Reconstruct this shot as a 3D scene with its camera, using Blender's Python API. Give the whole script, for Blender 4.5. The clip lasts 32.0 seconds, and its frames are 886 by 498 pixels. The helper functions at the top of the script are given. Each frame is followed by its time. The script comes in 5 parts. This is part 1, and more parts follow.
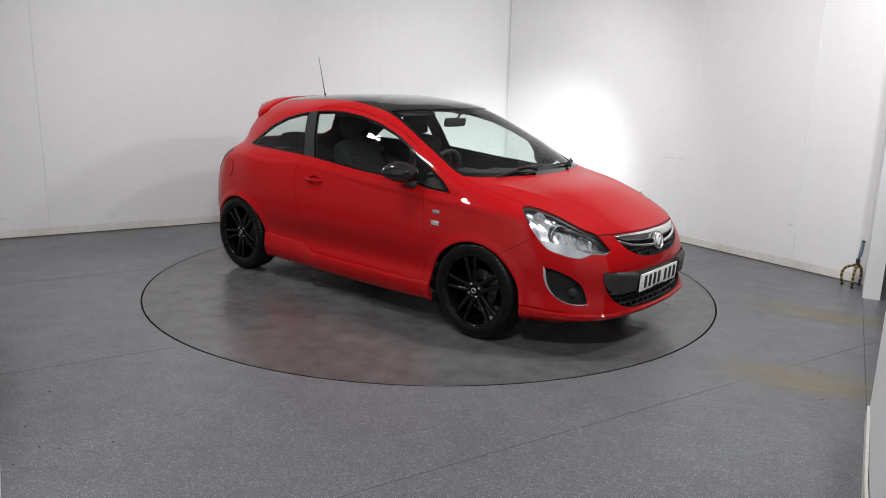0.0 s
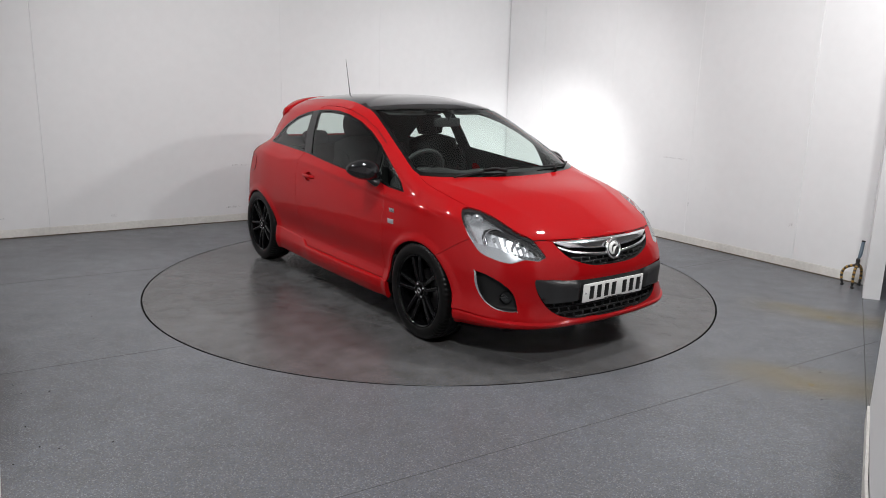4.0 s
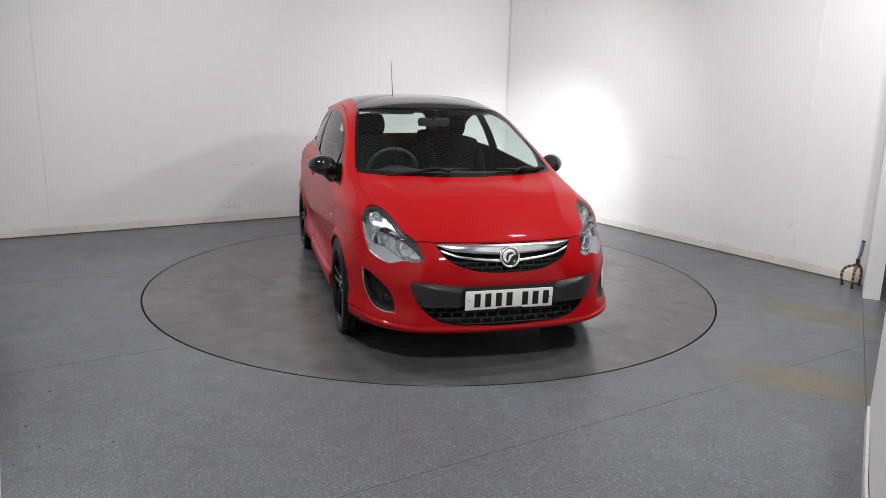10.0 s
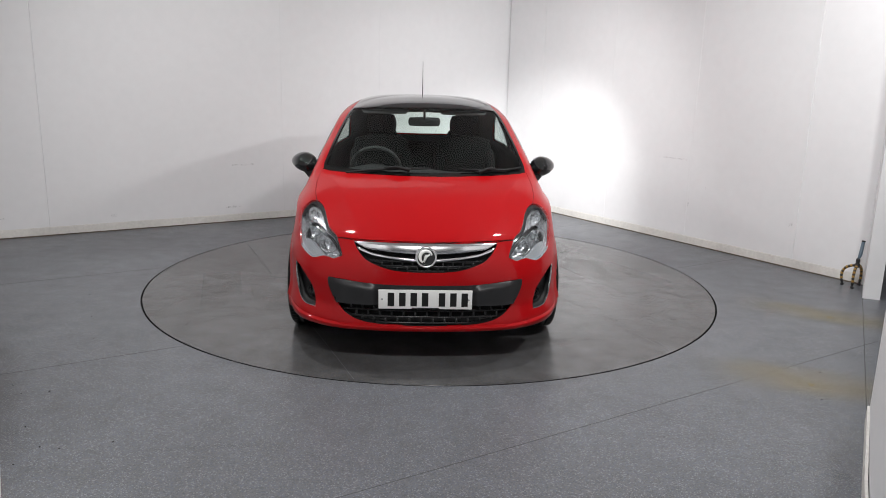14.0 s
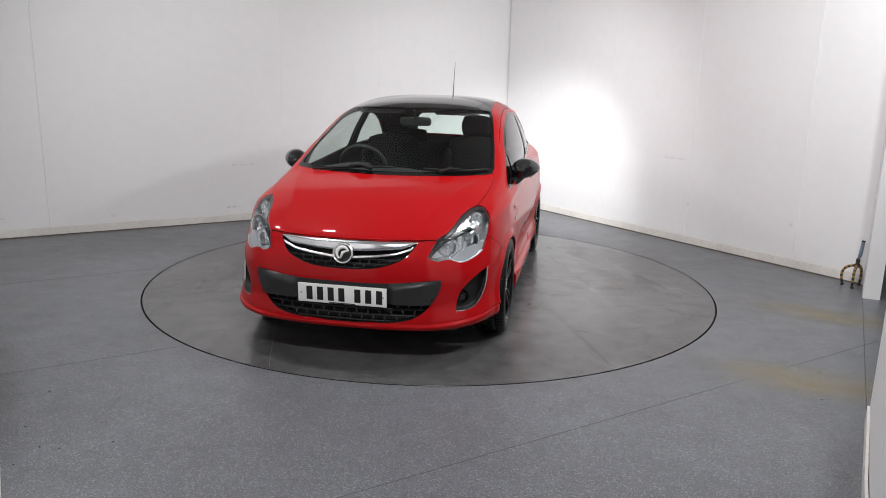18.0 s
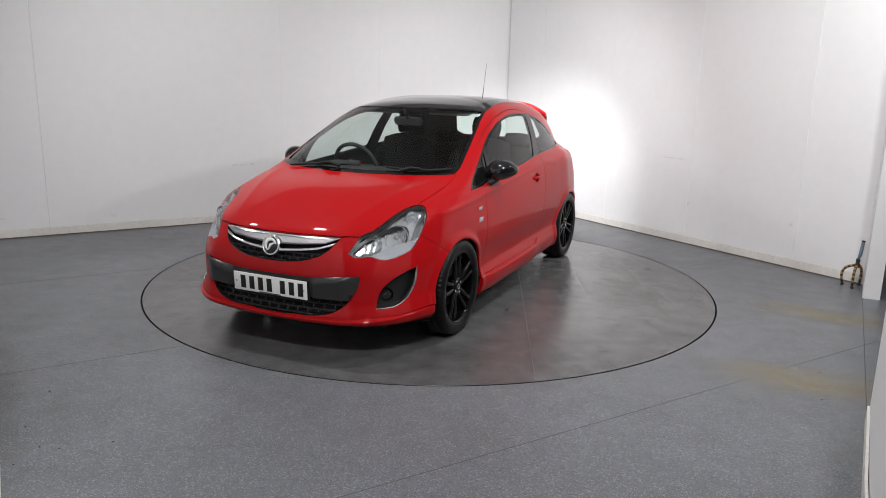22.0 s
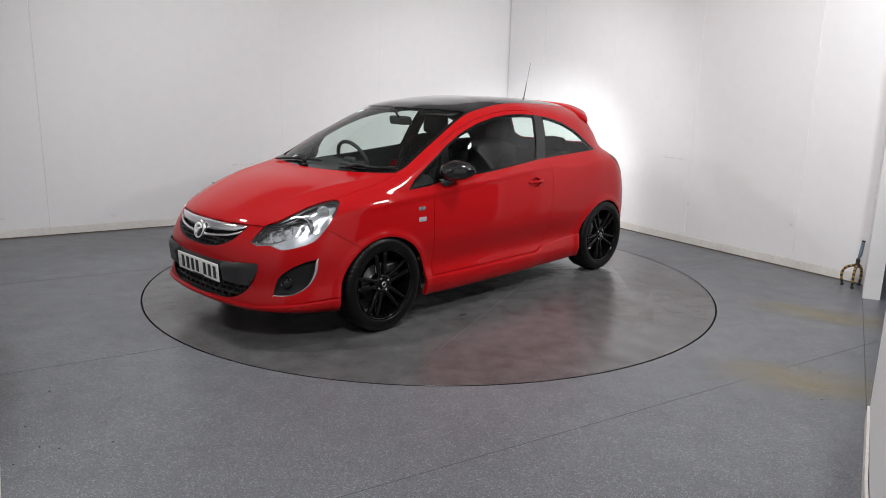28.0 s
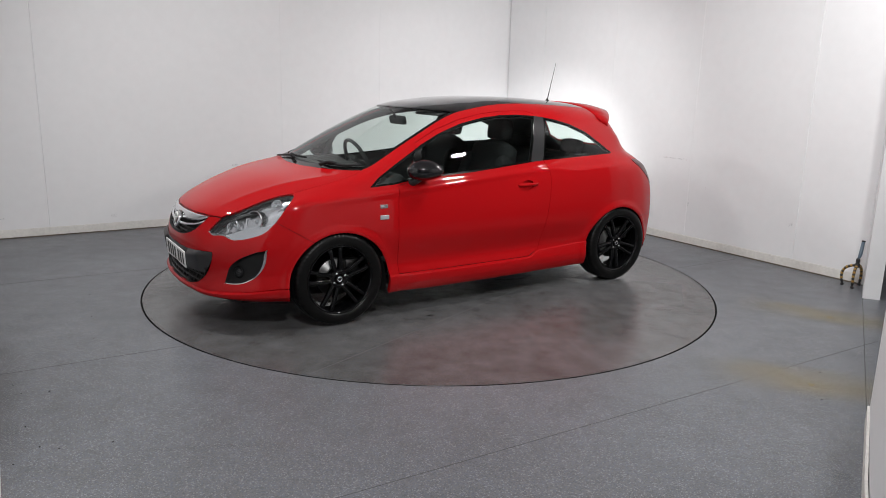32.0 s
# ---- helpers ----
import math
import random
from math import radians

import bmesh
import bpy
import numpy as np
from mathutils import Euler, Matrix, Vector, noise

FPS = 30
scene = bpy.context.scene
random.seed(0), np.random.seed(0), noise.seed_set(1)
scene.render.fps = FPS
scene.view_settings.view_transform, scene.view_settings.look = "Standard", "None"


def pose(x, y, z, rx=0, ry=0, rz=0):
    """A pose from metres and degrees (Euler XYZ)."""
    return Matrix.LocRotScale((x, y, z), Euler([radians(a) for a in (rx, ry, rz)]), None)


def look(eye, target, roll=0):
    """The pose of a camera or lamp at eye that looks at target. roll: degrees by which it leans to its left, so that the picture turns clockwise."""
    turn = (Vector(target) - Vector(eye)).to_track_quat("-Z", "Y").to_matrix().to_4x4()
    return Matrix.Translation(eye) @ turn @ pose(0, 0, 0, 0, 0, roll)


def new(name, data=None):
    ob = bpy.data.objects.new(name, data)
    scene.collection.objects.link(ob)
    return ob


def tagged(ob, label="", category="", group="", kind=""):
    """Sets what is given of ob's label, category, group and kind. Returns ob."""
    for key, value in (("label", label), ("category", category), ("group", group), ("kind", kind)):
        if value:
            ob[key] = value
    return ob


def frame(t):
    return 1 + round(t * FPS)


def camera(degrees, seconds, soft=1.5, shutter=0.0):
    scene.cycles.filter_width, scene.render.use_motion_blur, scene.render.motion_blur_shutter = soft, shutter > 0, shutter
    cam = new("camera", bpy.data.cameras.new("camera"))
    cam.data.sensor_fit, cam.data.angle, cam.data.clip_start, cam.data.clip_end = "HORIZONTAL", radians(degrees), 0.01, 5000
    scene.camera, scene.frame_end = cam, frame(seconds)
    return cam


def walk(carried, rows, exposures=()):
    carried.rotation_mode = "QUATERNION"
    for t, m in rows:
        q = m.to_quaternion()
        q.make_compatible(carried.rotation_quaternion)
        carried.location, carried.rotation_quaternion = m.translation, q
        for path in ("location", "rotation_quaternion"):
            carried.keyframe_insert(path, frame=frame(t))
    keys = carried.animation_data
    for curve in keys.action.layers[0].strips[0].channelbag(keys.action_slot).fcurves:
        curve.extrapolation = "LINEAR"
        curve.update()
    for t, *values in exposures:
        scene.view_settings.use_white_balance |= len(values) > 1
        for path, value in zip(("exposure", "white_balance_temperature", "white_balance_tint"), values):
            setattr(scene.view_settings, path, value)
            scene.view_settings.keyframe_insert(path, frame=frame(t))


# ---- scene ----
# The camera stands still at the open side of the studio; metres, the floor at z = 0.
cam = camera(62.21, 32.0, soft=0.9)
EYE = (0.0, 0.0, 1.589)
AIM = (0.0, math.cos(radians(12.753)), 1.589 - math.sin(radians(12.753)))
walk(cam, [(0.0, look(EYE, AIM, 1.352)), (32.0, look(EYE, AIM, 1.352))])
scene.view_settings.exposure = 0.0

# The turntable's axis, radius, and its heading in degrees at t seconds.
AXIS = Vector((-0.094, 5.926, 0.0))
RADIUS = 2.242


def heading(t):
    s = (t - 16.0) / 16.0
    return 49.715 - 3.3773 * t + 0.373 * s * s + 0.611 * s ** 3


# ---- light ----
world = bpy.data.worlds.new("world")
scene.world = world
world.use_nodes = True
world.node_tree.nodes["Background"].inputs[0].default_value = (0.9, 0.95, 1.0, 1)
world.node_tree.nodes["Background"].inputs[1].default_value = 0.05


def area_lamp(name, m, sx, sy, watts, colour=(1.0, 0.98, 0.95), spread=180):
    data = bpy.data.lights.new(name, "AREA")
    data.shape, data.size, data.size_y, data.energy, data.color = "RECTANGLE", sx, sy, watts, colour
    data.spread = radians(spread)
    ob = new(name, data)
    ob.matrix_basis = m
    return ob


def spot_lamp(name, eye, target, watts, cone, blend=1.0, radius=0.15, colour=(1.0, 0.98, 0.95)):
    data = bpy.data.lights.new(name, "SPOT")
    data.energy, data.spot_size, data.spot_blend, data.shadow_soft_size, data.color = watts, radians(cone), blend, radius, colour
    ob = new(name, data)
    ob.matrix_basis = look(eye, target)
    return ob


CEILING = 3.4
WHITE = (1.0, 0.995, 0.99)
# small floodlights: two over the near half of the turntable, an unseen one added above the camera to brighten the car's
# front, two at the sides, one by the right wall
FLOODS = [((-1.6, 4.7, 3.2), (-0.9, 5.7, 0.0)), ((1.35, 4.7, 3.2), (0.7, 5.7, 0.0)), ((-0.05, 1.3, 2.95), (-0.1, 5.0, 0.5)), ((2.75, 4.1, 2.75), (0.2, 6.4, 0.3)), ((-3.1, 5.3, 2.9), (-0.4, 6.4, 0.3)), ((3.05, 5.5, 2.85), (3.25, 6.6, 1.6))]
for (eye, target), watts in zip(FLOODS, (36, 40, 60, 44, 26, 5)):
    area_lamp("flood_lamp", look(eye, target) @ pose(0, 0, -0.03), 0.24, 0.15, watts, WHITE)
# a wide and a narrow beam on the far corner
spot_lamp("corner_spot", (0.7, 6.4, 2.5), (0.85, 9.6, 0.4), 150, 116, 1.0, 0.12, WHITE)
spot_lamp("corner_beam", (0.35, 6.3, 2.5), (1.12, 9.60, -0.10), 500, 58, 1.0, 0.12, WHITE)


# ---- materials ----
def material(name, colour, rough=0.5, metal=0.0, coat=0.0, spec=0.5, transmission=0.0, ior=1.45, alpha=1.0, emit=None, strength=0.0):
    m = bpy.data.materials.new(name)
    m.use_nodes = True
    b = m.node_tree.nodes["Principled BSDF"]
    b.inputs["Base Color"].default_value = (*colour, 1)
    b.inputs["Roughness"].default_value = rough
    b.inputs["Metallic"].default_value = metal
    b.inputs["Coat Weight"].default_value = coat
    b.inputs["Coat Roughness"].default_value = 0.04
    b.inputs["Specular IOR Level"].default_value = spec
    b.inputs["Transmission Weight"].default_value = transmission
    b.inputs["IOR"].default_value = ior
    b.inputs["Alpha"].default_value = alpha
    if emit:
        b.inputs["Emission Color"].default_value = (*emit, 1)
        b.inputs["Emission Strength"].default_value = strength
    return m


def nodes_of(m):
    t = m.node_tree
    return t.nodes, t.links, t.nodes["Principled BSDF"]


def add_noise(m, scale, amount, detail=4.0, bump=0.0, bump_scale=None, rough=0.0, stretch=(1, 1, 1)):
    """Two-scale variation of the base colour, with relief and uneven gloss."""
    n, l, b = nodes_of(m)
    base = tuple(b.inputs["Base Color"].default_value)[:3]
    tc, mp = n.new("ShaderNodeTexCoord"), n.new("ShaderNodeMapping")
    mp.inputs["Scale"].default_value = stretch
    l.new(tc.outputs["Object"], mp.inputs[0])
    big, fine = n.new("ShaderNodeTexNoise"), n.new("ShaderNodeTexNoise")
    for tex, s in ((big, scale), (fine, scale * 14)):
        tex.inputs["Scale"].default_value, tex.inputs["Detail"].default_value = s, detail
        l.new(mp.outputs[0], tex.inputs["Vector"])
    mix = n.new("ShaderNodeMix")
    l.new(big.outputs[0], mix.inputs[2]), l.new(fine.outputs[0], mix.inputs[3])
    mix.inputs[0].default_value = 0.4
    ramp = n.new("ShaderNodeValToRGB")
    ramp.color_ramp.elements[0].position, ramp.color_ramp.elements[1].position = 0.3, 0.7
    ramp.color_ramp.elements[0].color = (*[c * (1 - amount) for c in base], 1)
    ramp.color_ramp.elements[1].color = (*[min(1, c * (1 + amount)) for c in base], 1)
    l.new(mix.outputs[0], ramp.inputs[0])
    l.new(ramp.outputs[0], b.inputs["Base Color"])
    if rough:
        mr = n.new("ShaderNodeMapRange")
        r = b.inputs["Roughness"].default_value
        mr.inputs[3].default_value, mr.inputs[4].default_value = max(0.0, r - rough), r + rough
        l.new(big.outputs[0], mr.inputs[0]), l.new(mr.outputs[0], b.inputs["Roughness"])
    if bump:
        bp = n.new("ShaderNodeBump")
        bp.inputs["Strength"].default_value, bp.inputs["Distance"].default_value = bump, bump_scale or 0.002
        l.new(fine.outputs[0], bp.inputs["Height"]), l.new(bp.outputs[0], b.inputs["Normal"])
    return m


WALL = add_noise(material("wall_paint", (0.78, 0.78, 0.79), 0.45), 0.8, 0.03, bump=0.05)
SKIRTING = add_noise(material("skirting_paint", (0.70, 0.685, 0.65), 0.45), 2.6, 0.16)


def vinyl(name, base, pale, dark, rough, stain, chip, uneven=0.0):
    """Flecked safety vinyl: chips of several tones, worn patches, faint relief."""
    m = material(name, base, rough)
    n, l, b = nodes_of(m)
    tc = n.new("ShaderNodeTexCoord")
    chips, big, mid = n.new("ShaderNodeTexVoronoi"), n.new("ShaderNodeTexNoise"), n.new("ShaderNodeTexNoise")
    chips.inputs["Scale"].default_value = chip
    big.inputs["Scale"].default_value, big.inputs["Detail"].default_value = 0.9, 6
    mid.inputs["Scale"].default_value, mid.inputs["Detail"].default_value = 7.0, 8
    for t in (chips, big, mid):
        l.new(tc.outputs["Object"], t.inputs["Vector"])
    sep = n.new("ShaderNodeSeparateColor")
    l.new(chips.outputs["Color"], sep.inputs[0])
    ramp = n.new("ShaderNodeValToRGB")
    ramp.color_ramp.interpolation = "CONSTANT"
    e = ramp.color_ramp.elements
    e[0].position, e[0].color = 0.0, (*dark, 1)
    e[1].position, e[1].color = 0.22, (*base, 1)
    x = e.new(0.62)
    x.color = (base[0] * 0.86, base[1] * 0.92, base[2] * 1.08, 1)
    x = e.new(0.90)
    x.color = (*pale, 1)
    l.new(sep.outputs[0], ramp.inputs[0])
    worn = n.new("ShaderNodeValToRGB")
    worn.color_ramp.elements[0].position, worn.color_ramp.elements[1].position = 0.35, 0.68
    worn.color_ramp.elements[0].color, worn.color_ramp.elements[1].color = (*stain, 1), (1.06, 1.06, 1.06, 1)
    mixn = n.new("ShaderNodeMix")
    mixn.inputs[0].default_value = 0.45
    l.new(big.outputs[0], mixn.inputs[2]), l.new(mid.outputs[0], mixn.inputs[3])
    l.new(mixn.outputs[0], worn.inputs[0])
    mul = n.new("ShaderNodeMix")
    mul.data_type, mul.blend_type = "RGBA", "MULTIPLY"
    mul.inputs[0].default_value = 1.0
    l.new(ramp.outputs[0], mul.inputs[6]), l.new(worn.outputs[0], mul.inputs[7])
    l.new(mul.outputs[2], b.inputs["Base Color"])
    gl = n.new("ShaderNodeMapRange")
    gl.inputs[1].default_value, gl.inputs[2].default_value = 0.3, 0.7
    gl.inputs[3].default_value, gl.inputs[4].default_value = rough + 0.07, rough - 0.06
    l.new(mixn.outputs[0], gl.inputs[0]), l.new(gl.outputs[0], b.inputs["Roughness"])
    bp = n.new("ShaderNodeBump")
    bp.inputs["Strength"].default_value, bp.inputs["Distance"].default_value = 0.12, 0.001
    l.new(sep.outputs[1], bp.inputs["Height"]), l.new(bp.outputs[0], b.inputs["Normal"])
    if uneven:
        sweep, swell = n.new("ShaderNodeTexNoise"), n.new("ShaderNodeBump")
        sweep.inputs["Scale"].default_value, sweep.inputs["Detail"].default_value, sweep.inputs["Distortion"].default_value = 5.0, 5, 1.6
        swell.inputs["Strength"].default_value, swell.inputs["Distance"].default_value = uneven, 0.01
        l.new(tc.outputs["Object"], sweep.inputs["Vector"]), l.new(sweep.outputs[0], swell.inputs["Height"]), l.new(swell.outputs[0], bp.inputs["Normal"])
    return m


FLOOR = vinyl("vinyl_floor", (0.148, 0.154, 0.163), (0.252, 0.262, 0.278), (0.100, 0.104, 0.112), 0.36, (0.84, 0.82, 0.80), 205, 0.06)
TABLE = vinyl("turntable_vinyl", (0.132, 0.131, 0.129), (0.165, 0.162, 0.157), (0.105, 0.104, 0.102), 0.21, (0.56, 0.545, 0.53), 260, 0.22)


def worn_patch(name, colour, rough, scale, low, high, strength=1.0, axes="XY"):
    """Thin worn paint or dirt: patches of a colour with see-through gaps that fade out to the edges."""
    m = material(name, colour, rough)
    n, l, b = nodes_of(m)
    tc, a, sep = n.new("ShaderNodeTexCoord"), n.new("ShaderNodeTexNoise"), n.new("ShaderNodeSeparateXYZ")
    a.inputs["Scale"].default_value, a.inputs["Detail"].default_value = scale, 7
    l.new(tc.outputs["Object"], a.inputs["Vector"]), l.new(tc.outputs["Generated"], sep.inputs[0])
    mr = n.new("ShaderNodeMapRange")
    mr.inputs[1].default_value, mr.inputs[2].default_value, mr.inputs[4].default_value = low, high, strength
    l.new(a.outputs[0], mr.inputs[0])
    out = mr.outputs[0]
    for axis in axes:
        inv, mul, mul2, clamp = (n.new("ShaderNodeMath") for _ in range(4))
        inv.operation, inv.inputs[0].default_value = "SUBTRACT", 1.0
        l.new(sep.outputs[axis], inv.inputs[1])
        mul.operation = "MULTIPLY"
        l.new(sep.outputs[axis], mul.inputs[0]), l.new(inv.outputs[0], mul.inputs[1])
        mul2.operation, mul2.inputs[1].default_value = "MULTIPLY", 4.0
        power = n.new("ShaderNodeMath")
        power.operation, power.inputs[1].default_value = "POWER", 1.6
        l.new(mul.outputs[0], mul2.inputs[0]), l.new(mul2.outputs[0], power.inputs[0])
        clamp.operation = "MULTIPLY"
        l.new(power.outputs[0], clamp.inputs[0]), l.new(out, clamp.inputs[1])
        out = clamp.outputs[0]
    l.new(out, b.inputs["Alpha"])
    return m


YELLOW_WORN = worn_patch("worn_yellow_paint", (0.34, 0.28, 0.16), 0.4, 3.0, 0.15, 0.75, 0.68)
GRIME = worn_patch("grime", (0.07, 0.058, 0.048), 0.6, 5.0, 0.0, 0.8, 0.32)
GRIME_FAINT = worn_patch("faint_grime", (0.10, 0.082, 0.07), 0.4, 4.0, 0.40, 0.8, 0.45)
WATER = material("water_film", (0.03, 0.03, 0.03), 0.04, spec=0.6)
PALE_SCUFF = worn_patch("pale_scuff", (0.34, 0.35, 0.36), 0.6, 22.0, 0.45, 0.72, 0.5)
FOOT_DIRT = add_noise(material("foot_dirt", (0.13, 0.105, 0.08), 0.7), 5, 0.5)
GRIT = material("grit", (0.03, 0.028, 0.025), 0.8)
SCUFF = worn_patch("grey_scuff", (0.28, 0.28, 0.28), 0.8, 30.0, 0.42, 0.75, 0.12, "Z")
RED = material("red_paint", (0.36, 0.0035, 0.0055), 0.45, 0.0, 0.56, 0.03)
GLOSS_BLACK = material("gloss_black", (0.004, 0.004, 0.005), 0.10, 0.0, 0.5)
PLASTIC = material("black_plastic", (0.010, 0.010, 0.0105), 0.55, spec=0.3)
RUBBER = add_noise(material("tyre_rubber", (0.004, 0.004, 0.004), 0.32, spec=0.22), 20, 0.3, bump=0.1)
CHROME = material("chrome", (0.90, 0.91, 0.92), 0.16, 1.0)
FRIT = material("black_glass_border", (0.004, 0.004, 0.004), 0.12, spec=0.4)
SATIN = material("satin_black", (0.018, 0.018, 0.019), 0.3)
LINING = material("interior_trim", (0.03, 0.03, 0.031), 0.7)
TAIL_RED = material("tail_lamp_plastic", (0.05, 0.002, 0.003), 0.3, 0, 0.1, 0.3)
SATIN_GREY = add_noise(material("dark_grey_plastic", (0.022, 0.022, 0.023), 0.38), 40, 0.1, bump=0.08)
LENS_SOLID = material("lamp_lens_glass", (0.75, 0.78, 0.8), 0.05, 0.0, 1.0, transmission=0.6)
CEIL = add_noise(material("ceiling_paint", (0.40, 0.40, 0.40), 0.7), 0.7, 0.05)
# DIM and MID_GREY put the next bay's dimness into its wall colour
DIM = material("dim_bay_grey", (0.30, 0.30, 0.30), 0.7)
MID_GREY = add_noise(material("dim_bay_mid_grey", (0.55, 0.55, 0.55), 0.7), 0.8, 0.05)
SEAM = material("seam", (0.004, 0.004, 0.004), 0.8)


def glass_material(name, tint, gloss=1.0):
    """Thin sheet glass: tinted see-through, with a mirror film that grows towards grazing angles."""
    m = bpy.data.materials.new(name)
    m.use_nodes = True
    n, l = m.node_tree.nodes, m.node_tree.links
    n.remove(n["Principled BSDF"])
    clear, shine, mix, edge = n.new("ShaderNodeBsdfTransparent"), n.new("ShaderNodeBsdfGlossy"), n.new("ShaderNodeMixShader"), n.new("ShaderNodeLayerWeight")
    clear.inputs[0].default_value = (*tint, 1)
    shine.inputs["Roughness"].default_value = 0.01
    edge.inputs[0].default_value = 0.5
    power, scale = n.new("ShaderNodeMath"), n.new("ShaderNodeMath")
    power.operation, power.inputs[1].default_value = "POWER", 5.0
    scale.operation, scale.inputs[1].default_value, scale.inputs[2].default_value = "MULTIPLY_ADD", 0.9, 0.055
    l.new(edge.outputs["Facing"], power.inputs[0]), l.new(power.outputs[0], scale.inputs[0])
    l.new(scale.outputs[0], mix.inputs[0]), l.new(clear.outputs[0], mix.inputs[1]), l.new(shine.outputs[0], mix.inputs[2])
    l.new(mix.outputs[0], n["Material Output"].inputs[0])
    return m


GLASS = glass_material("window_glass", (0.86, 0.93, 0.90))
LENS = glass_material("lamp_cover", (0.93, 0.95, 0.96))


# ---- mesh helpers ----
def part(name, bm, mat, parent=None, label="", smooth=True, m=None):
    """Links a bmesh as one mesh object under a thing or a part."""
    me = bpy.data.meshes.new(name)
    for f in bm.faces:
        f.smooth = smooth
    bm.to_mesh(me)
    bm.free()
    me.materials.append(mat)
    ob = new(name, me)
    if parent:
        ob.parent = parent
    if m is not None:
        ob.matrix_basis = m
    if label:
        tagged(ob, label)
    return ob


def box(bm, x0, x1, y0, y1, z0, z1, bevel=0.0, m=None):
    r = bmesh.ops.create_cube(bm, size=1)
    vs = r["verts"]
    for v in vs:
        v.co = Vector((x0 + (v.co.x + 0.5) * (x1 - x0), y0 + (v.co.y + 0.5) * (y1 - y0), z0 + (v.co.z + 0.5) * (z1 - z0)))
    if bevel:
        es = list({e for v in vs for e in v.link_edges})
        vs = list({v for v in vs} | {v for f in bmesh.ops.bevel(bm, geom=es, offset=bevel, segments=2, affect="EDGES", profile=0.5)["faces"] for v in f.verts})
    if m is not None:
        bmesh.ops.transform(bm, matrix=m, verts=vs)
    return vs


def prism(bm, outline, z0, z1):
    """A solid over a plan outline, given counter-clockwise."""
    lo = [bm.verts.new((x, y, z0)) for x, y in outline]
    hi = [bm.verts.new((x, y, z1)) for x, y in outline]
    n = len(outline)
    bm.faces.new(lo[::-1]), bm.faces.new(hi)
    for i in range(n):
        bm.faces.new((lo[i], lo[(i + 1) % n], hi[(i + 1) % n], hi[i]))


def lathe(bm, profile, n=48, axis="y", m=None, cap=False):
    """Turns (radius, along) pairs about an axis."""
    rings = []
    for r, a in profile:
        ring = []
        for i in range(n):
            c, s = math.cos(2 * math.pi * i / n), math.sin(2 * math.pi * i / n)
            co = {"y": (r * c, a, r * s), "z": (r * c, r * s, a), "x": (a, r * c, r * s)}[axis]
            ring.append(bm.verts.new(m @ Vector(co) if m is not None else co))
        rings.append(ring)
    for p, q in zip(rings, rings[1:]):
        for i in range(n):
            j = (i + 1) % n
            bm.faces.new((p[i], p[j], q[j], q[i]))
    if cap:
        bm.faces.new(rings[0][::-1]), bm.faces.new(rings[-1])
    return rings


def tube(bm, points, radius, n=8, caps=True):
    """A round bar along points; radius is one number or one per point."""
    rings, pts = [], [Vector(p) for p in points]
    side = None
    for i, p in enumerate(pts):
        d = (pts[min(i + 1, len(pts) - 1)] - pts[max(i - 1, 0)]).normalized()
        ref = side if side is not None else (Vector((0, 0, 1)) if abs(d.z) < 0.9 else Vector((1, 0, 0)))
        a = d.cross(ref).normalized()
        b = a.cross(d)
        side = b
        r = radius[i] if isinstance(radius, (list, tuple)) else radius
        rings.append([bm.verts.new(p + (a * math.cos(2 * math.pi * k / n) + b * math.sin(2 * math.pi * k / n)) * r) for k in range(n)])
    for p, q in zip(rings, rings[1:]):
        for k in range(n):
            bm.faces.new((p[k], p[(k + 1) % n], q[(k + 1) % n], q[k]))
    if caps:
        bm.faces.new(rings[0][::-1]), bm.faces.new(rings[-1])


def structure(name, bm, mat, label, smooth=False):
    ob = part(name, bm, mat, smooth=smooth)
    return tagged(ob, label, kind="structure")


# ---- the studio ----
CORNER = Vector((0.817, 10.15))
LEFT = Vector((-2.679, -1.651)).normalized()
RIGHT = Vector((2.079, -3.121)).normalized()
OUT_L = Vector((LEFT.y, -LEFT.x))
OUT_L = OUT_L if OUT_L.y > 0 else -OUT_L
OUT_R = Vector((RIGHT.y, -RIGHT.x))
OUT_R = OUT_R if OUT_R.x > 0 else -OUT_R


def wall_run(bm, start, way, d0, d1, out, z0, z1, near=0.0, far=0.12):
    """A straight piece along a wall's line from d0 to d1; it fills from near to far behind the line."""
    a, b = start + way * d0, start + way * d1
    q = [a + out * near, b + out * near, b + out * far, a + out * far]
    area2 = sum(q[i].x * q[(i + 1) % 4].y - q[(i + 1) % 4].x * q[i].y for i in range(4))
    prism(bm, [(p.x, p.y) for p in (q if area2 > 0 else q[::-1])], z0, z1)


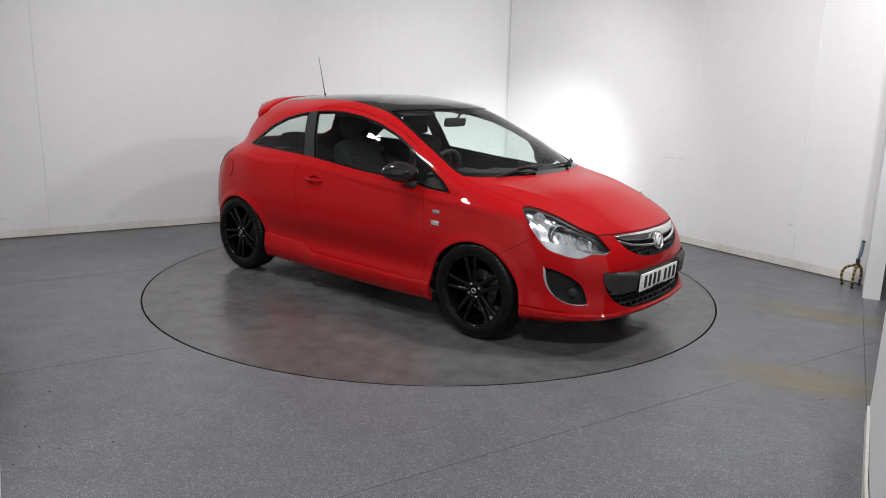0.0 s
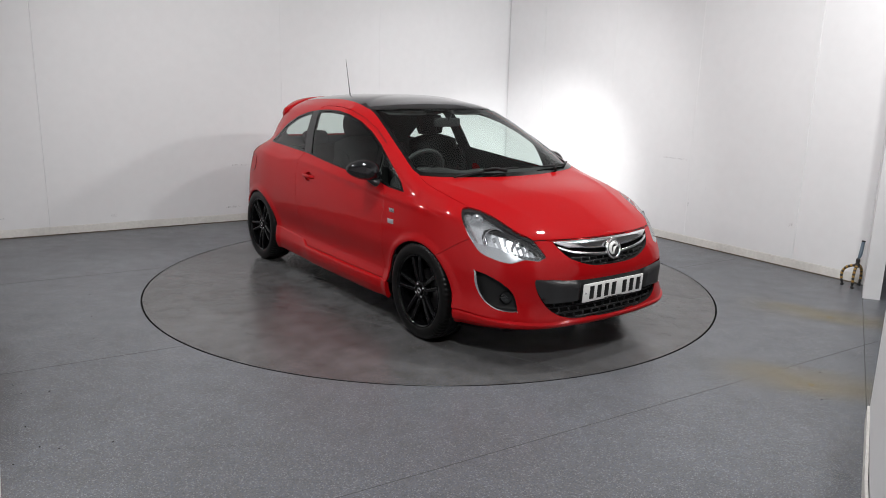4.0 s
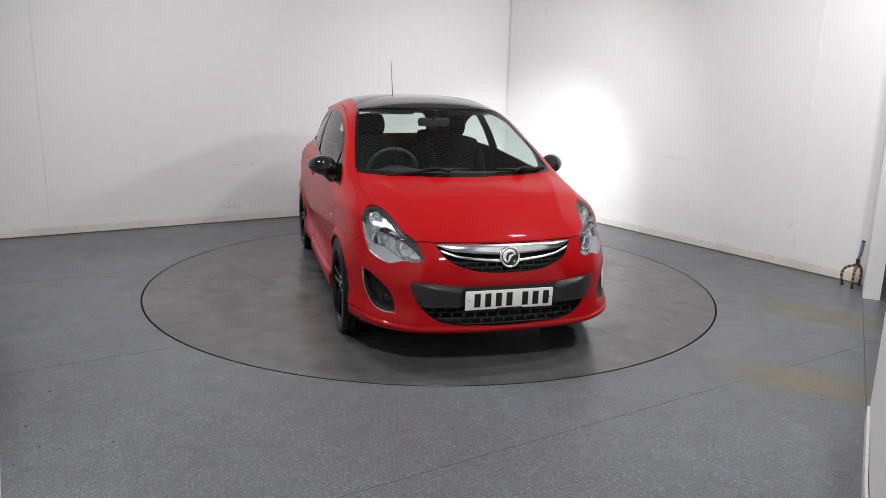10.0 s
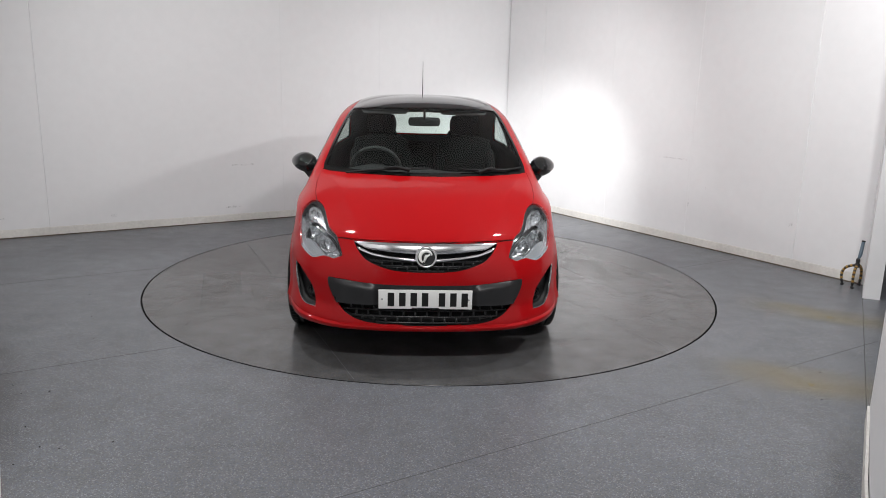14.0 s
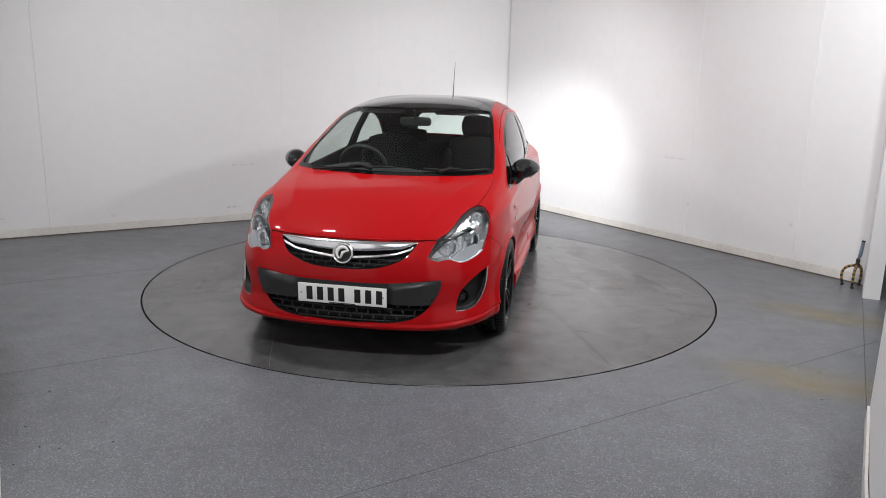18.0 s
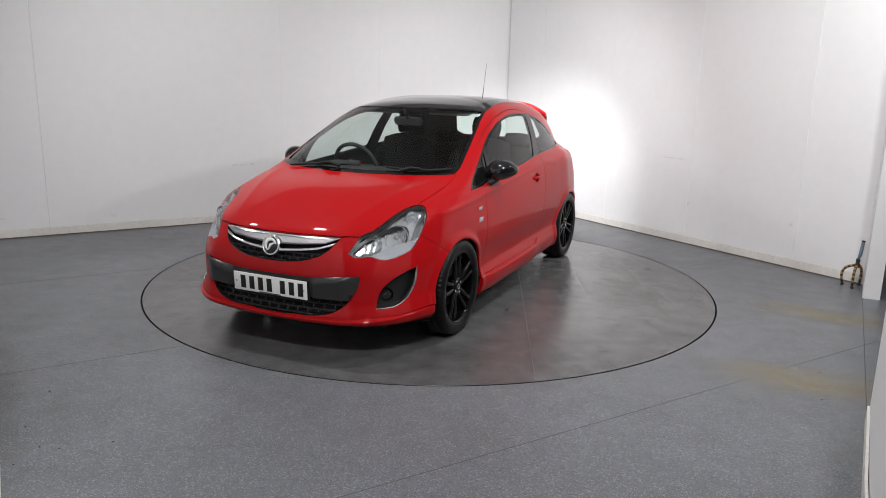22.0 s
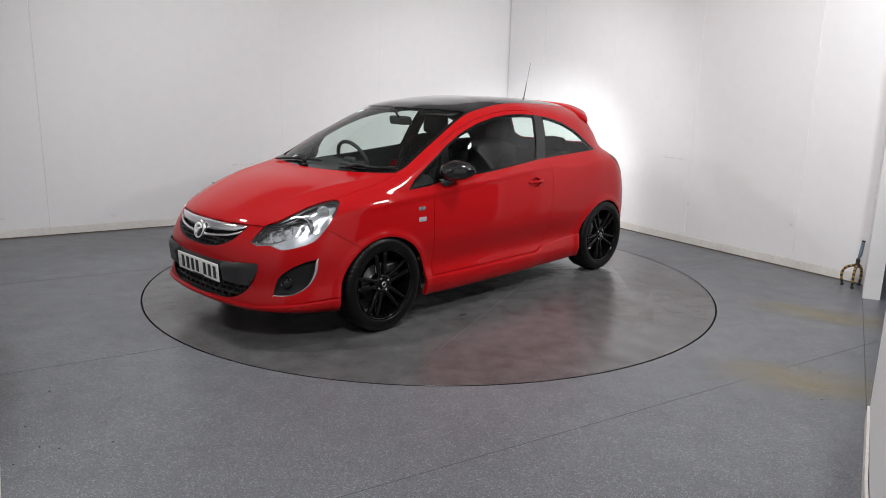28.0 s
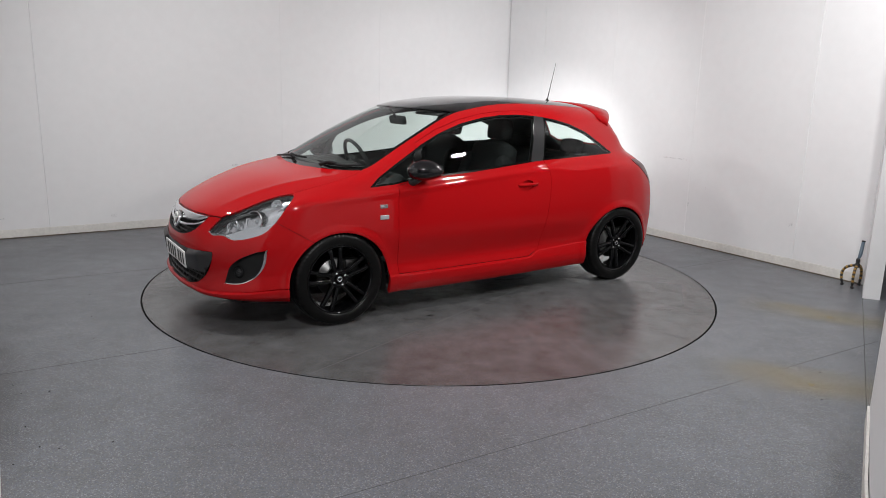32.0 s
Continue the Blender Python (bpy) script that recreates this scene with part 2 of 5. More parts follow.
bm = bmesh.new()
wall_run(bm, CORNER, LEFT, -0.12, 8.6, OUT_L, 0, CEILING, 0.006)
wall_left = structure("wall_left", bm, WALL, "white painted panel wall with scuffs near the floor")
bm = bmesh.new()
wall_run(bm, CORNER, RIGHT, 0.006, 5.0, OUT_R, 0, CEILING, 0.006)
wall_right = structure("wall_right", bm, WALL, "white painted panel wall with joints and scuffs")
for wall, way, out, cuts in ((wall_left, LEFT, OUT_L, (0.02, 1.91, 3.15, 5.6, 8.5)), (wall_right, RIGHT, OUT_R, (0.02, 0.72, 1.92, 3.08, 4.29, 4.95))):
    for d0, d1 in zip(cuts, cuts[1:]):
        bm = bmesh.new()
        wall_run(bm, CORNER, way, d0 + 0.002, d1 - 0.002, out, 0.0, CEILING - 0.002, 0.0, 0.0055)
        bmesh.ops.bevel(bm, geom=[e for e in bm.edges if abs(e.verts[0].co.z - e.verts[1].co.z) > 1], offset=0.003, segments=1, affect="EDGES")
        ob = part("wall_panel", bm, WALL, wall, smooth=False)
    bm = bmesh.new()
    wall_run(bm, CORNER, way, 0.02, cuts[-1] - 0.01, out, 0.0, 0.088, -0.012, -0.0005)
    bmesh.ops.bevel(bm, geom=[e for e in bm.edges if min(v.co.z for v in e.verts) > 0.08], offset=0.005, segments=2, affect="EDGES")
    structure("baseboard", bm, SKIRTING, "white painted skirting board with a grubby foot")
# cover strip over a joint of the right wall, and flat joint strips
for d, w, t in ((4.29, 0.034, 0.008),):
    bm = bmesh.new()
    wall_run(bm, CORNER, RIGHT, d - w / 2, d + w / 2, OUT_R, 0.09, CEILING - 0.002, -t, -0.0005)
    structure("trim", bm, WALL, "white cover strip over a wall joint")
for way, out, d in ((LEFT, OUT_L, 1.91), (LEFT, OUT_L, 3.15), (RIGHT, OUT_R, 1.92), (RIGHT, OUT_R, 3.08)):
    bm = bmesh.new()
    wall_run(bm, CORNER, way, d - 0.009, d + 0.009, out, 0.09, CEILING - 0.002, -0.003, -0.0005)
    structure("trim", bm, WALL, "thin white joint strip")

# stub wall at the end of the right wall, and the walls beside the open front
def solid(name, outline, z0, z1, mat, label):
    bm = bmesh.new()
    area2 = sum(outline[i][0] * outline[(i + 1) % len(outline)][1] - outline[(i + 1) % len(outline)][0] * outline[i][1] for i in range(len(outline)))
    prism(bm, outline if area2 > 0 else outline[::-1], z0, z1)
    return structure(name, bm, mat, label)


solid("wall_stub", [(3.333, 5.611), (3.442, 5.558), (3.70, 6.02), (3.585, 6.06)], 0, CEILING, WALL, "white end of a stub wall")
# their unseen run back past the camera is added to smooth the car's reflections
solid("wall_front_right", [(2.11, 3.35), (1.724, 2.666), (1.30, 1.88), (1.25, -1.48), (1.45, -1.48), (1.55, 1.75), (2.35, 3.22)], 0, CEILING, WALL, "white wall beside the open front, with an added unseen run behind")
solid("wall_front_left", [(-1.945, 2.975), (-1.664, 2.515), (-1.30, 1.92), (-1.25, -1.48), (-1.45, -1.48), (-1.52, 1.80), (-2.15, 2.86)], 0, CEILING, WALL, "white wall beside the open front, with an added unseen run behind")
solid("baseboard", [(2.118, 3.36), (1.716, 2.662), (1.30, 1.90), (1.29, 1.906), (1.705, 2.668), (2.107, 3.366)], 0, 0.088, SKIRTING, "white painted skirting board")
# closing walls out of sight, added to bounce light and even out the car's reflections
solid("wall_back", [(-6.6, -1.6), (6.2, -1.6), (6.2, -1.48), (-6.6, -1.48)], 0, CEILING, WALL, "unseen plain white closing wall")
solid("wall_south_west", [(-2.02, 2.97), (-6.5, 5.45), (-6.5, 5.31), (-2.12, 2.90)], 0, CEILING, WALL, "unseen plain white wall that fills a gap in reflections")
solid("wall_west", [(-6.7, -3.0), (-6.58, -3.0), (-6.58, 6.2), (-6.7, 6.2)], 0, CEILING, WALL, "unseen plain white closing wall")
solid("wall_east", [(6.2, -3.0), (6.32, -3.0), (6.32, 7.5), (6.2, 7.5)], 0, CEILING, MID_GREY, "plain grey closing wall assumed for the next bay")
solid("wall_north_east", [(3.66, 6.10), (6.2, 7.4), (6.2, 7.52), (3.60, 6.21)], 0, CEILING, DIM, "plain grey closing wall assumed for the next bay")

# floor: one sheet round the turntable's pit
bm = bmesh.new()
N = 192
ring = [(RADIUS + 0.0062, 0.0), (3.0, 0.0), (4.5, 0.0), (8.0, 0.0), (14.0, 0.0)]
lathe(bm, ring, N, "z")
bmesh.ops.reverse_faces(bm, faces=bm.faces)
bmesh.ops.recalc_face_normals(bm, faces=bm.faces)
floor = structure("floor", bm, FLOOR, "grey speckled vinyl floor with worn yellow lines")
floor.location = AXIS
bm = bmesh.new()
lathe(bm, [(RADIUS - 0.0062, 0.0262), (RADIUS - 0.0060, 0.0), (RADIUS + 0.0061, 0.0), (RADIUS + 0.0063, 0.0278)], N, "z")
pit = structure("trim", bm, SEAM, "dark gap round the turntable")
pit.location = AXIS + Vector((0, 0, -0.028))
bm = bmesh.new()
lathe(bm, [(0.0005, 0.0), (1.0, 0.0), (RADIUS - 0.0075, 0.0), (RADIUS - 0.0065, -0.0012), (RADIUS - 0.0065, -0.026)], N, "z")
turntable = tagged(part("turntable", bm, TABLE, smooth=False), "round grey vinyl turntable flush with the floor, scuffed", "turntable")
turntable.location = AXIS
bm = bmesh.new()
lathe(bm, [(RADIUS - 0.0066, 0.0008), (RADIUS - 0.018, 0.0012), (RADIUS - 0.022, 0.0004)], N, "z")
part("edge_band", bm, TABLE, turntable)
bm = bmesh.new()
prism(bm, [(-8, -4), (8, -4), (8, 12), (-8, 12)], CEILING, CEILING + 0.15)
structure("ceiling", bm, CEIL, "plain grey painted ceiling")


# ---- the car: x forward, y to its left, origin on the floor midway between the axles ----
car = new("hatchback_car")
tagged(car, "red three-door hatchback with black roof, mirrors and wheels", "car")

# The outer skin: rings from the underside up to the roof's middle line, each from the nose round one side to the tail.
RINGS = [
    # underside
    [(1.90, 0, .20), (1.89, .28, .20), (1.84, .50, .20), (1.70, .66, .20), (1.55, .73, .19), (1.2555, .74, .19), (.90, .74, .18), (.45, .74, .18), (0, .74, .18), (-.45, .74, .18), (-.90, .74, .19), (-1.2555, .73, .20), (-1.52, .68, .21), (-1.68, .55, .22), (-1.74, .30, .22), (-1.75, 0, .22)],
    # bottom edge
    [(2.065, 0, .195), (2.05, .28, .195), (1.99, .52, .195), (1.84, .70, .195), (1.62, .80, .19), (1.2555, .83, .19), (.90, .83, .19), (.45, .83, .19), (0, .83, .19), (-.45, .83, .19), (-.90, .83, .20), (-1.2555, .82, .21), (-1.58, .78, .21), (-1.77, .62, .22), (-1.83, .32, .22), (-1.845, 0, .22)],
    # lip
    [(2.105, 0, .245), (2.088, .28, .245), (2.025, .54, .245), (1.865, .725, .25), (1.635, .825, .25), (1.2555, .845, .26), (.90, .845, .26), (.45, .845, .26), (0, .845, .26), (-.45, .845, .26), (-.90, .845, .26), (-1.2555, .835, .27), (-1.60, .80, .27), (-1.80, .645, .27), (-1.865, .33, .27), (-1.88, 0, .27)],
    # bumper, lower door
    [(2.085, 0, .36), (2.07, .28, .36), (2.01, .53, .36), (1.86, .70, .37), (1.64, .805, .38), (1.2555, .825, .38), (.90, .822, .37), (.45, .815, .365), (0, .814, .365), (-.45, .816, .37), (-.90, .828, .38), (-1.2555, .838, .39), (-1.60, .805, .40), (-1.81, .66, .40), (-1.88, .34, .40), (-1.895, 0, .40)],
    # bumper, mid door
    [(2.105, 0, .53), (2.085, .28, .53), (2.015, .52, .53), (1.86, .69, .54), (1.64, .80, .55), (1.2555, .84, .56), (.90, .85, .56), (.45, .852, .56), (0, .853, .56), (-.45, .853, .56), (-.90, .856, .57), (-1.2555, .856, .58), (-1.60, .81, .58), (-1.81, .67, .58), (-1.88, .34, .58), (-1.895, 0, .58)],
    # grille, shoulder of the door
    [(2.06, 0, .67), (2.04, .27, .67), (1.965, .49, .67), (1.82, .66, .68), (1.60, .785, .69), (1.2555, .835, .71), (.90, .845, .72), (.45, .85, .73), (0, .852, .73), (-.45, .853, .74), (-.90, .855, .76), (-1.2555, .85, .78), (-1.58, .80, .78), (-1.79, .66, .78), (-1.86, .34, .78), (-1.875, 0, .78)],
    # nose of the bonnet
    [(1.985, 0, .758), (1.965, .25, .757), (1.895, .47, .757), (1.77, .635, .765), (1.585, .755, .80), (1.26, .82, .82), (.90, .83, .83), (.45, .835, .84), (0, .838, .85), (-.45, .838, .87), (-.90, .840, .895), (-1.2555, .832, .92), (-1.55, .775, .92), (-1.74, .63, .91), (-1.81, .34, .91), (-1.825, 0, .91)],
    # bonnet
    [(1.63, 0, .915), (1.62, .23, .912), (1.57, .43, .907), (1.49, .595, .903), (1.40, .705, .897), (1.16, .785, .898), (.89, .815, .89), (.45, .82, .91), (0, .822, .93), (-.45, .815, .955), (-.90, .80, .982), (-1.2555, .778, 1.0), (-1.53, .71, .995), (-1.70, .56, .98), (-1.76, .30, .98), (-1.775, 0, .98)],
    # cowl and belt line
    [(1.23, 0, .995), (1.22, .24, .993), (1.19, .42, .99), (1.14, .58, .99), (1.085, .685, .985), (1.02, .762, .962), (.87, .797, .935), (.45, .80, .967), (0, .80, .998), (-.45, .785, 1.025), (-.90, .755, 1.045), (-1.2555, .71, 1.065), (-1.50, .62, 1.055), (-1.64, .48, 1.045), (-1.69, .27, 1.045), (-1.70, 0, 1.045)],
    # glass
    [(.80, 0, 1.235), (.795, .22, 1.232), (.77, .40, 1.222), (.725, .53, 1.21), (.665, .62, 1.195), (.60, .685, 1.175), (.50, .715, 1.17), (.2, .725, 1.20), (-.15, .725, 1.215), (-.48, .715, 1.225), (-.88, .69, 1.225), (-1.2, .645, 1.215), (-1.42, .57, 1.20), (-1.52, .46, 1.195), (-1.56, .26, 1.195), (-1.57, 0, 1.195)],
    # roof edge
    [(.345, 0, 1.43), (.34, .20, 1.426), (.32, .36, 1.413), (.28, .47, 1.397), (.235, .535, 1.382), (.18, .58, 1.372), (.08, .60, 1.375), (-.1, .605, 1.388), (-.3, .605, 1.394), (-.5, .60, 1.395), (-.85, .585, 1.38), (-1.12, .555, 1.36), (-1.30, .50, 1.345), (-1.38, .42, 1.345), (-1.42, .25, 1.355), (-1.43, 0, 1.36)],
    # roof
    [(.15, 0, 1.462), (.14, .16, 1.460), (.12, .29, 1.452), (.09, .38, 1.443), (.06, .43, 1.436), (.02, .46, 1.433), (-.05, .48, 1.439), (-.2, .49, 1.447), (-.35, .49, 1.450), (-.52, .485, 1.448), (-.82, .47, 1.436), (-1.08, .45, 1.418), (-1.22, .40, 1.408), (-1.28, .33, 1.408), (-1.31, .2, 1.415), (-1.32, 0, 1.42)],
    # middle line
    [(-.15, 0, 1.484), (-.15, 0, 1.484), (-.16, 0, 1.484), (-.17, 0, 1.485), (-.18, 0, 1.485), (-.2, 0, 1.486), (-.24, 0, 1.487), (-.30, 0, 1.488), (-.38, 0, 1.488), (-.5, 0, 1.487), (-.72, 0, 1.479), (-.92, 0, 1.466), (-1.0, 0, 1.458), (-1.04, 0, 1.454), (-1.06, 0, 1.452), (-1.06, 0, 1.452)],
]
NET = np.array(RINGS, float)


def spline(net, knots, at, first, last):
    """Smooth curves through net[0..n] (axis 0); first and last are the neighbours beyond the ends."""
    n = len(knots)
    full = np.concatenate([first[None], net, last[None]])
    k = np.concatenate([[knots[0] - (knots[1] - knots[0])], knots, [knots[-1] + knots[-1] - knots[-2]]])
    out = []
    for t in at:
        i = min(max(int(np.searchsorted(knots, t, side="right")) - 1, 0), n - 2)
        p0, p1, p2, p3 = full[i:i + 4]
        k0, k1, k2, k3 = k[i:i + 4]
        h = k2 - k1
        m1 = ((p2 - p1) / h * (k1 - k0) + (p1 - p0) / (k1 - k0) * h) / (k2 - k0) * h
        m2 = ((p3 - p2) / (k3 - k2) * h + (p2 - p1) / h * (k3 - k2)) / (k3 - k1) * h
        s = (t - k1) / h
        out.append((2 * s ** 3 - 3 * s ** 2 + 1) * p1 + (s ** 3 - 2 * s ** 2 + s) * m1 + (3 * s ** 2 - 2 * s ** 3) * p2 + (s ** 3 - s ** 2) * m2)
    return np.array(out)


def knots_of(net):
    d = np.linalg.norm(np.diff(net, axis=0), axis=2).mean(axis=1)
    return np.concatenate([[0], np.cumsum(d)])


def skin(sub_u=18, sub_v=11):
    """The skin's points: rows up, columns from nose to tail on the left side."""
    flip = np.array([1, -1, 1.0])
    kv, ku = knots_of(NET), knots_of(NET.transpose(1, 0, 2))
    tv = np.concatenate([np.linspace(kv[i], kv[i + 1], sub_v, endpoint=False) for i in range(len(kv) - 1)] + [kv[-1:]])
    tu = np.concatenate([np.linspace(ku[i], ku[i + 1], sub_u, endpoint=False) for i in range(len(ku) - 1)] + [ku[-1:]])
    rows = spline(NET, kv, tv, 2 * NET[0] - NET[1], NET[-2] * flip)
    cols = rows.transpose(1, 0, 2)
    return spline(cols, ku, tu, cols[1] * flip, cols[-2] * flip).transpose(1, 0, 2)


S = skin()
# a faint raised line along each side of the bonnet
line = .625 - .25 * np.clip((S[..., 0] - 1.15) / .8, 0, 1)
S[..., 2] += np.where((S[..., 0] > 1.1) & (S[..., 2] > .74), .008 * np.exp(-np.abs(S[..., 1] - line) / .035) * np.clip((S[..., 0] - 1.12) / .2, 0, 1) * np.clip((1.95 - S[..., 0]) / .2, 0, 1), 0)
# rolled lips round the wheel arches
for ax in (1.252, -1.252):
    d = np.hypot(S[..., 0] - ax, S[..., 2] - .268) - .357
    S[..., 1] += np.where((S[..., 1] > .6) & (S[..., 2] < .75), .016 * np.exp(-((d - .012) / .024) ** 2), 0)
# a soft shoulder crease from the lamp along the door to the tail
crease = np.interp(S[..., 0], (-1.35, -1.1, -.82, -.55, -.2, .82, 1.2, 1.5), (.99, .962, .943, .962, .945, .862, .838, .81))
S[..., 1] += np.where((S[..., 1] > .6) & (S[..., 2] > .7) & (S[..., 2] < 1.05), .0075 * np.exp(-((S[..., 2] - crease) / .024) ** 2) * np.clip((S[..., 0] + 1.5) / .2, 0, 1) * np.clip((1.55 - S[..., 0]) / .2, 0, 1), 0)
HALF = bmesh.new()
nv, nu = S.shape[:2]
grid = [[HALF.verts.new(S[j, i]) for i in range(nu)] for j in range(nv)]
for j in range(nv - 1):
    for i in range(nu - 1):
        HALF.faces.new((grid[j][i], grid[j][i + 1], grid[j + 1][i + 1], grid[j + 1][i]))
bmesh.ops.remove_doubles(HALF, verts=[v for v in HALF.verts if v.co.y < 0.0005], dist=0.0004)
CORNERS = S[:-1, :-1].reshape(-1, 3), S[:-1, 1:].reshape(-1, 3), S[1:, 1:].reshape(-1, 3), S[1:, :-1].reshape(-1, 3)
ALL_TRIS = np.concatenate([np.stack([CORNERS[0], CORNERS[1], CORNERS[2]], 1), np.stack([CORNERS[0], CORNERS[2], CORNERS[3]], 1)])


NOSE_TRIS = ALL_TRIS[(ALL_TRIS[:, 0, 0] > 1.75) & (ALL_TRIS[:, 0, 2] > 0.2) & (ALL_TRIS[:, 0, 2] < 0.8)]


def on_skin(origin, way, tris=None):
    """The first place where a ray meets the left half of the skin."""
    TRIS = ALL_TRIS if tris is None else tris
    o, d = np.array(origin, float), np.array(way, float)
    e1, e2 = TRIS[:, 1] - TRIS[:, 0], TRIS[:, 2] - TRIS[:, 0]
    h = np.cross(d, e2)
    a = (e1 * h).sum(1)
    a[np.abs(a) < 1e-12] = 1e-12
    s = o - TRIS[:, 0]
    u = (s * h).sum(1) / a
    q = np.cross(s, e1)
    w, t = (q @ d) / a, (e2 * q).sum(1) / a
    ok = (u > -1e-4) & (w > -1e-4) & (u + w < 1.0001) & (t > 0)
    return Vector(o + d * t[ok].min()) if ok.any() else None


def nose(y, z):
    """The skin's front at a width and height."""
    p = on_skin((4, abs(y), z), (-1, 0, 0), NOSE_TRIS)
    return Vector((p.x, y, p.z))


def flank(x, z):
    return on_skin((x, 3, z), (0, -1, 0))


def above(x, y):
    return on_skin((x, abs(y), 4), (0, 0, -1))


# ---- outlines on the skin, as signed distances (inside is negative) ----
def inside(poly, a, b):
    """Signed distance of the points (a, b) from a closed outline."""
    q = np.array(poly, float)
    best, odd = np.full(len(a), 1e9), np.zeros(len(a), bool)
    for (x0, y0), (x1, y1) in zip(q, np.roll(q, -1, 0)):
        dx, dy = x1 - x0, y1 - y0
        t = np.clip(((a - x0) * dx + (b - y0) * dy) / (dx * dx + dy * dy), 0, 1)
        best = np.minimum(best, np.hypot(a - x0 - t * dx, b - y0 - t * dy))
        if y0 != y1:
            odd ^= ((y0 > b) != (y1 > b)) & (a < dx * (b - y0) / dy + x0)
    return np.where(odd, -best, best)


def beside(line, a, b):
    """Distance of the points (a, b) from an open line."""
    best, q = np.full(len(a), 1e9), np.array(line, float)
    for (x0, y0), (x1, y1) in zip(q, q[1:]):
        dx, dy = x1 - x0, y1 - y0
        t = np.clip(((a - x0) * dx + (b - y0) * dy) / (dx * dx + dy * dy), 0, 1)
        best = np.minimum(best, np.hypot(a - x0 - t * dx, b - y0 - t * dy))
    return best


def both(*g):
    return np.maximum.reduce(g)


def either(*g):
    return np.minimum.reduce(g)


WINDOWS = [(1.022, .901), (.835, .914), (.746, .930), (.473, .951), (.202, .969), (-.348, 1.02), (-.468, 1.028), (-.859, 1.041), (-1.21, 1.052), (-1.248, 1.06), (-1.137, 1.132), (-.976, 1.23), (-.812, 1.292), (-.654, 1.33), (-.557, 1.345), (-.444, 1.358), (-.295, 1.366), (-.145, 1.363), (.029, 1.345), (.227, 1.305), (.415, 1.241), (.583, 1.163), (.817, 1.036), (.951, .959)]
SCREEN_LOW = [(1.246, 0), (1.241, .12), (1.228, .21), (1.2, .34), (1.165, .46), (1.125, .56), (1.08, .635), (1.03, .683)]
SCREEN_TOP = [(.175, .553), (.31, .44), (.385, .30), (.412, .16), (.42, 0)]
SCREEN = [(1.246, -.1)] + SCREEN_LOW + [(.96, .69), (.70, .652), (.45, .607)] + SCREEN_TOP + [(.42, -.1)]
ROOF = [(.42, -.1)] + SCREEN_TOP[::-1] + [(-.10, .524), (-.31, .509), (-.7, .492), (-1.0, .472), (-1.15, .44), (-1.17, -.1)]
BONNET = [(2.032, -.1), (2.032, .02), (2.027, .128), (2.0, .294), (1.97, .407), (1.925, .50), (1.845, .551), (1.789, .571), (1.673, .598), (1.584, .63), (1.527, .667), (1.40, .69), (1.25, .702), (1.14, .702), (1.03, .695)] + SCREEN_LOW[::-1] + [(1.246, -.1)]
LAMP = [(-.856, .608), (-.829, .635), (-.787, .684), (-.750, .722), (-.666, .757), (-.617, .782), (-.524, .83), (-.445, .858), (-.380, .87), (-.342, .861), (-.337, .833), (-.357, .772), (-.396, .702), (-.446, .645), (-.516, .617), (-.579, .602), (-.625, .598), (-.658, .606), (-.694, .618), (-.779, .613)]
CHAMBER = [(-.825, .622), (-.76, .672), (-.70, .708), (-.65, .728), (-.58, .752), (-.52, .768), (-.482, .758), (-.470, .725), (-.482, .685), (-.508, .655), (-.55, .63), (-.625, .608), (-.70, .618)]
GRILLE = [(-.1, .717), (.13, .718), (.29, .719), (.36, .718), (.407, .716), (.38, .672), (.337, .628), (.275, .60), (.193, .577), (.09, .567), (-.1, .564)]
INTAKE = [(-.1, .493), (.23, .494), (.295, .497), (.368, .502), (.45, .511), (.545, .514), (.549, .498), (.543, .468), (.505, .388), (.461, .332), (.409, .298), (.335, .276), (.231, .266), (.084, .261), (-.1, .26)]
FOG = [(-.416, .54), (-.429, .448), (-.478, .37), (-.544, .332), (-.618, .322), (-.671, .324), (-.665, .36), (-.639, .43), (-.577, .483), (-.484, .527)]
DOOR = [(.813, .25), (.822, .45), (.829, .64), (.823, .79), (.813, .905), (.70, .935), (.615, 1.175), (.43, 1.264), (.235, 1.33), (.03, 1.371), (-.145, 1.390), (-.295, 1.393), (-.40, 1.391), (-.475, 1.37), (-.40, 1.10), (-.468, 1.028), (-.505, .96), (-.512, .90), (-.507, .816), (-.488, .674), (-.454, .486), (-.42, .31), (-.33, .26)]
SKIRT = [(.93, .10), (.93, .298), (.81, .297), (.385, .296), (-.324, .30), (-.41, .338), (-.96, .37), (-.96, .10)]
TAIL = [(-1.455, 1.0), (-1.56, .99), (-1.64, .95), (-1.70, .90), (-1.745, .83), (-1.76, .78), (-1.72, .80), (-1.66, .85), (-1.57, .905), (-1.475, .965)]


def eased(line, n=5):
    """The same line with its corners eased by a smooth curve through the points."""
    q = np.array(line, float)
    k = np.concatenate([[0], np.cumsum(np.linalg.norm(np.diff(q, axis=0), axis=1))])
    at = np.concatenate([np.linspace(k[i], k[i + 1], n, endpoint=False) for i in range(len(k) - 1)] + [k[-1:]])
    return [tuple(p) for p in spline(q, k, at, 2 * q[0] - q[1], 2 * q[-1] - q[-2])]


FOG_EDGE = eased(FOG[:6])
FOG = FOG_EDGE + eased(FOG[5:])[1:]
LAMP = eased(LAMP[1:])
INTAKE = eased(INTAKE[1:6], 3) + eased(INTAKE[6:-1]) + [INTAKE[-1], INTAKE[0]]
GRILLE = GRILLE[:5] + eased(GRILLE[4:-1])[1:] + [GRILLE[-1]]
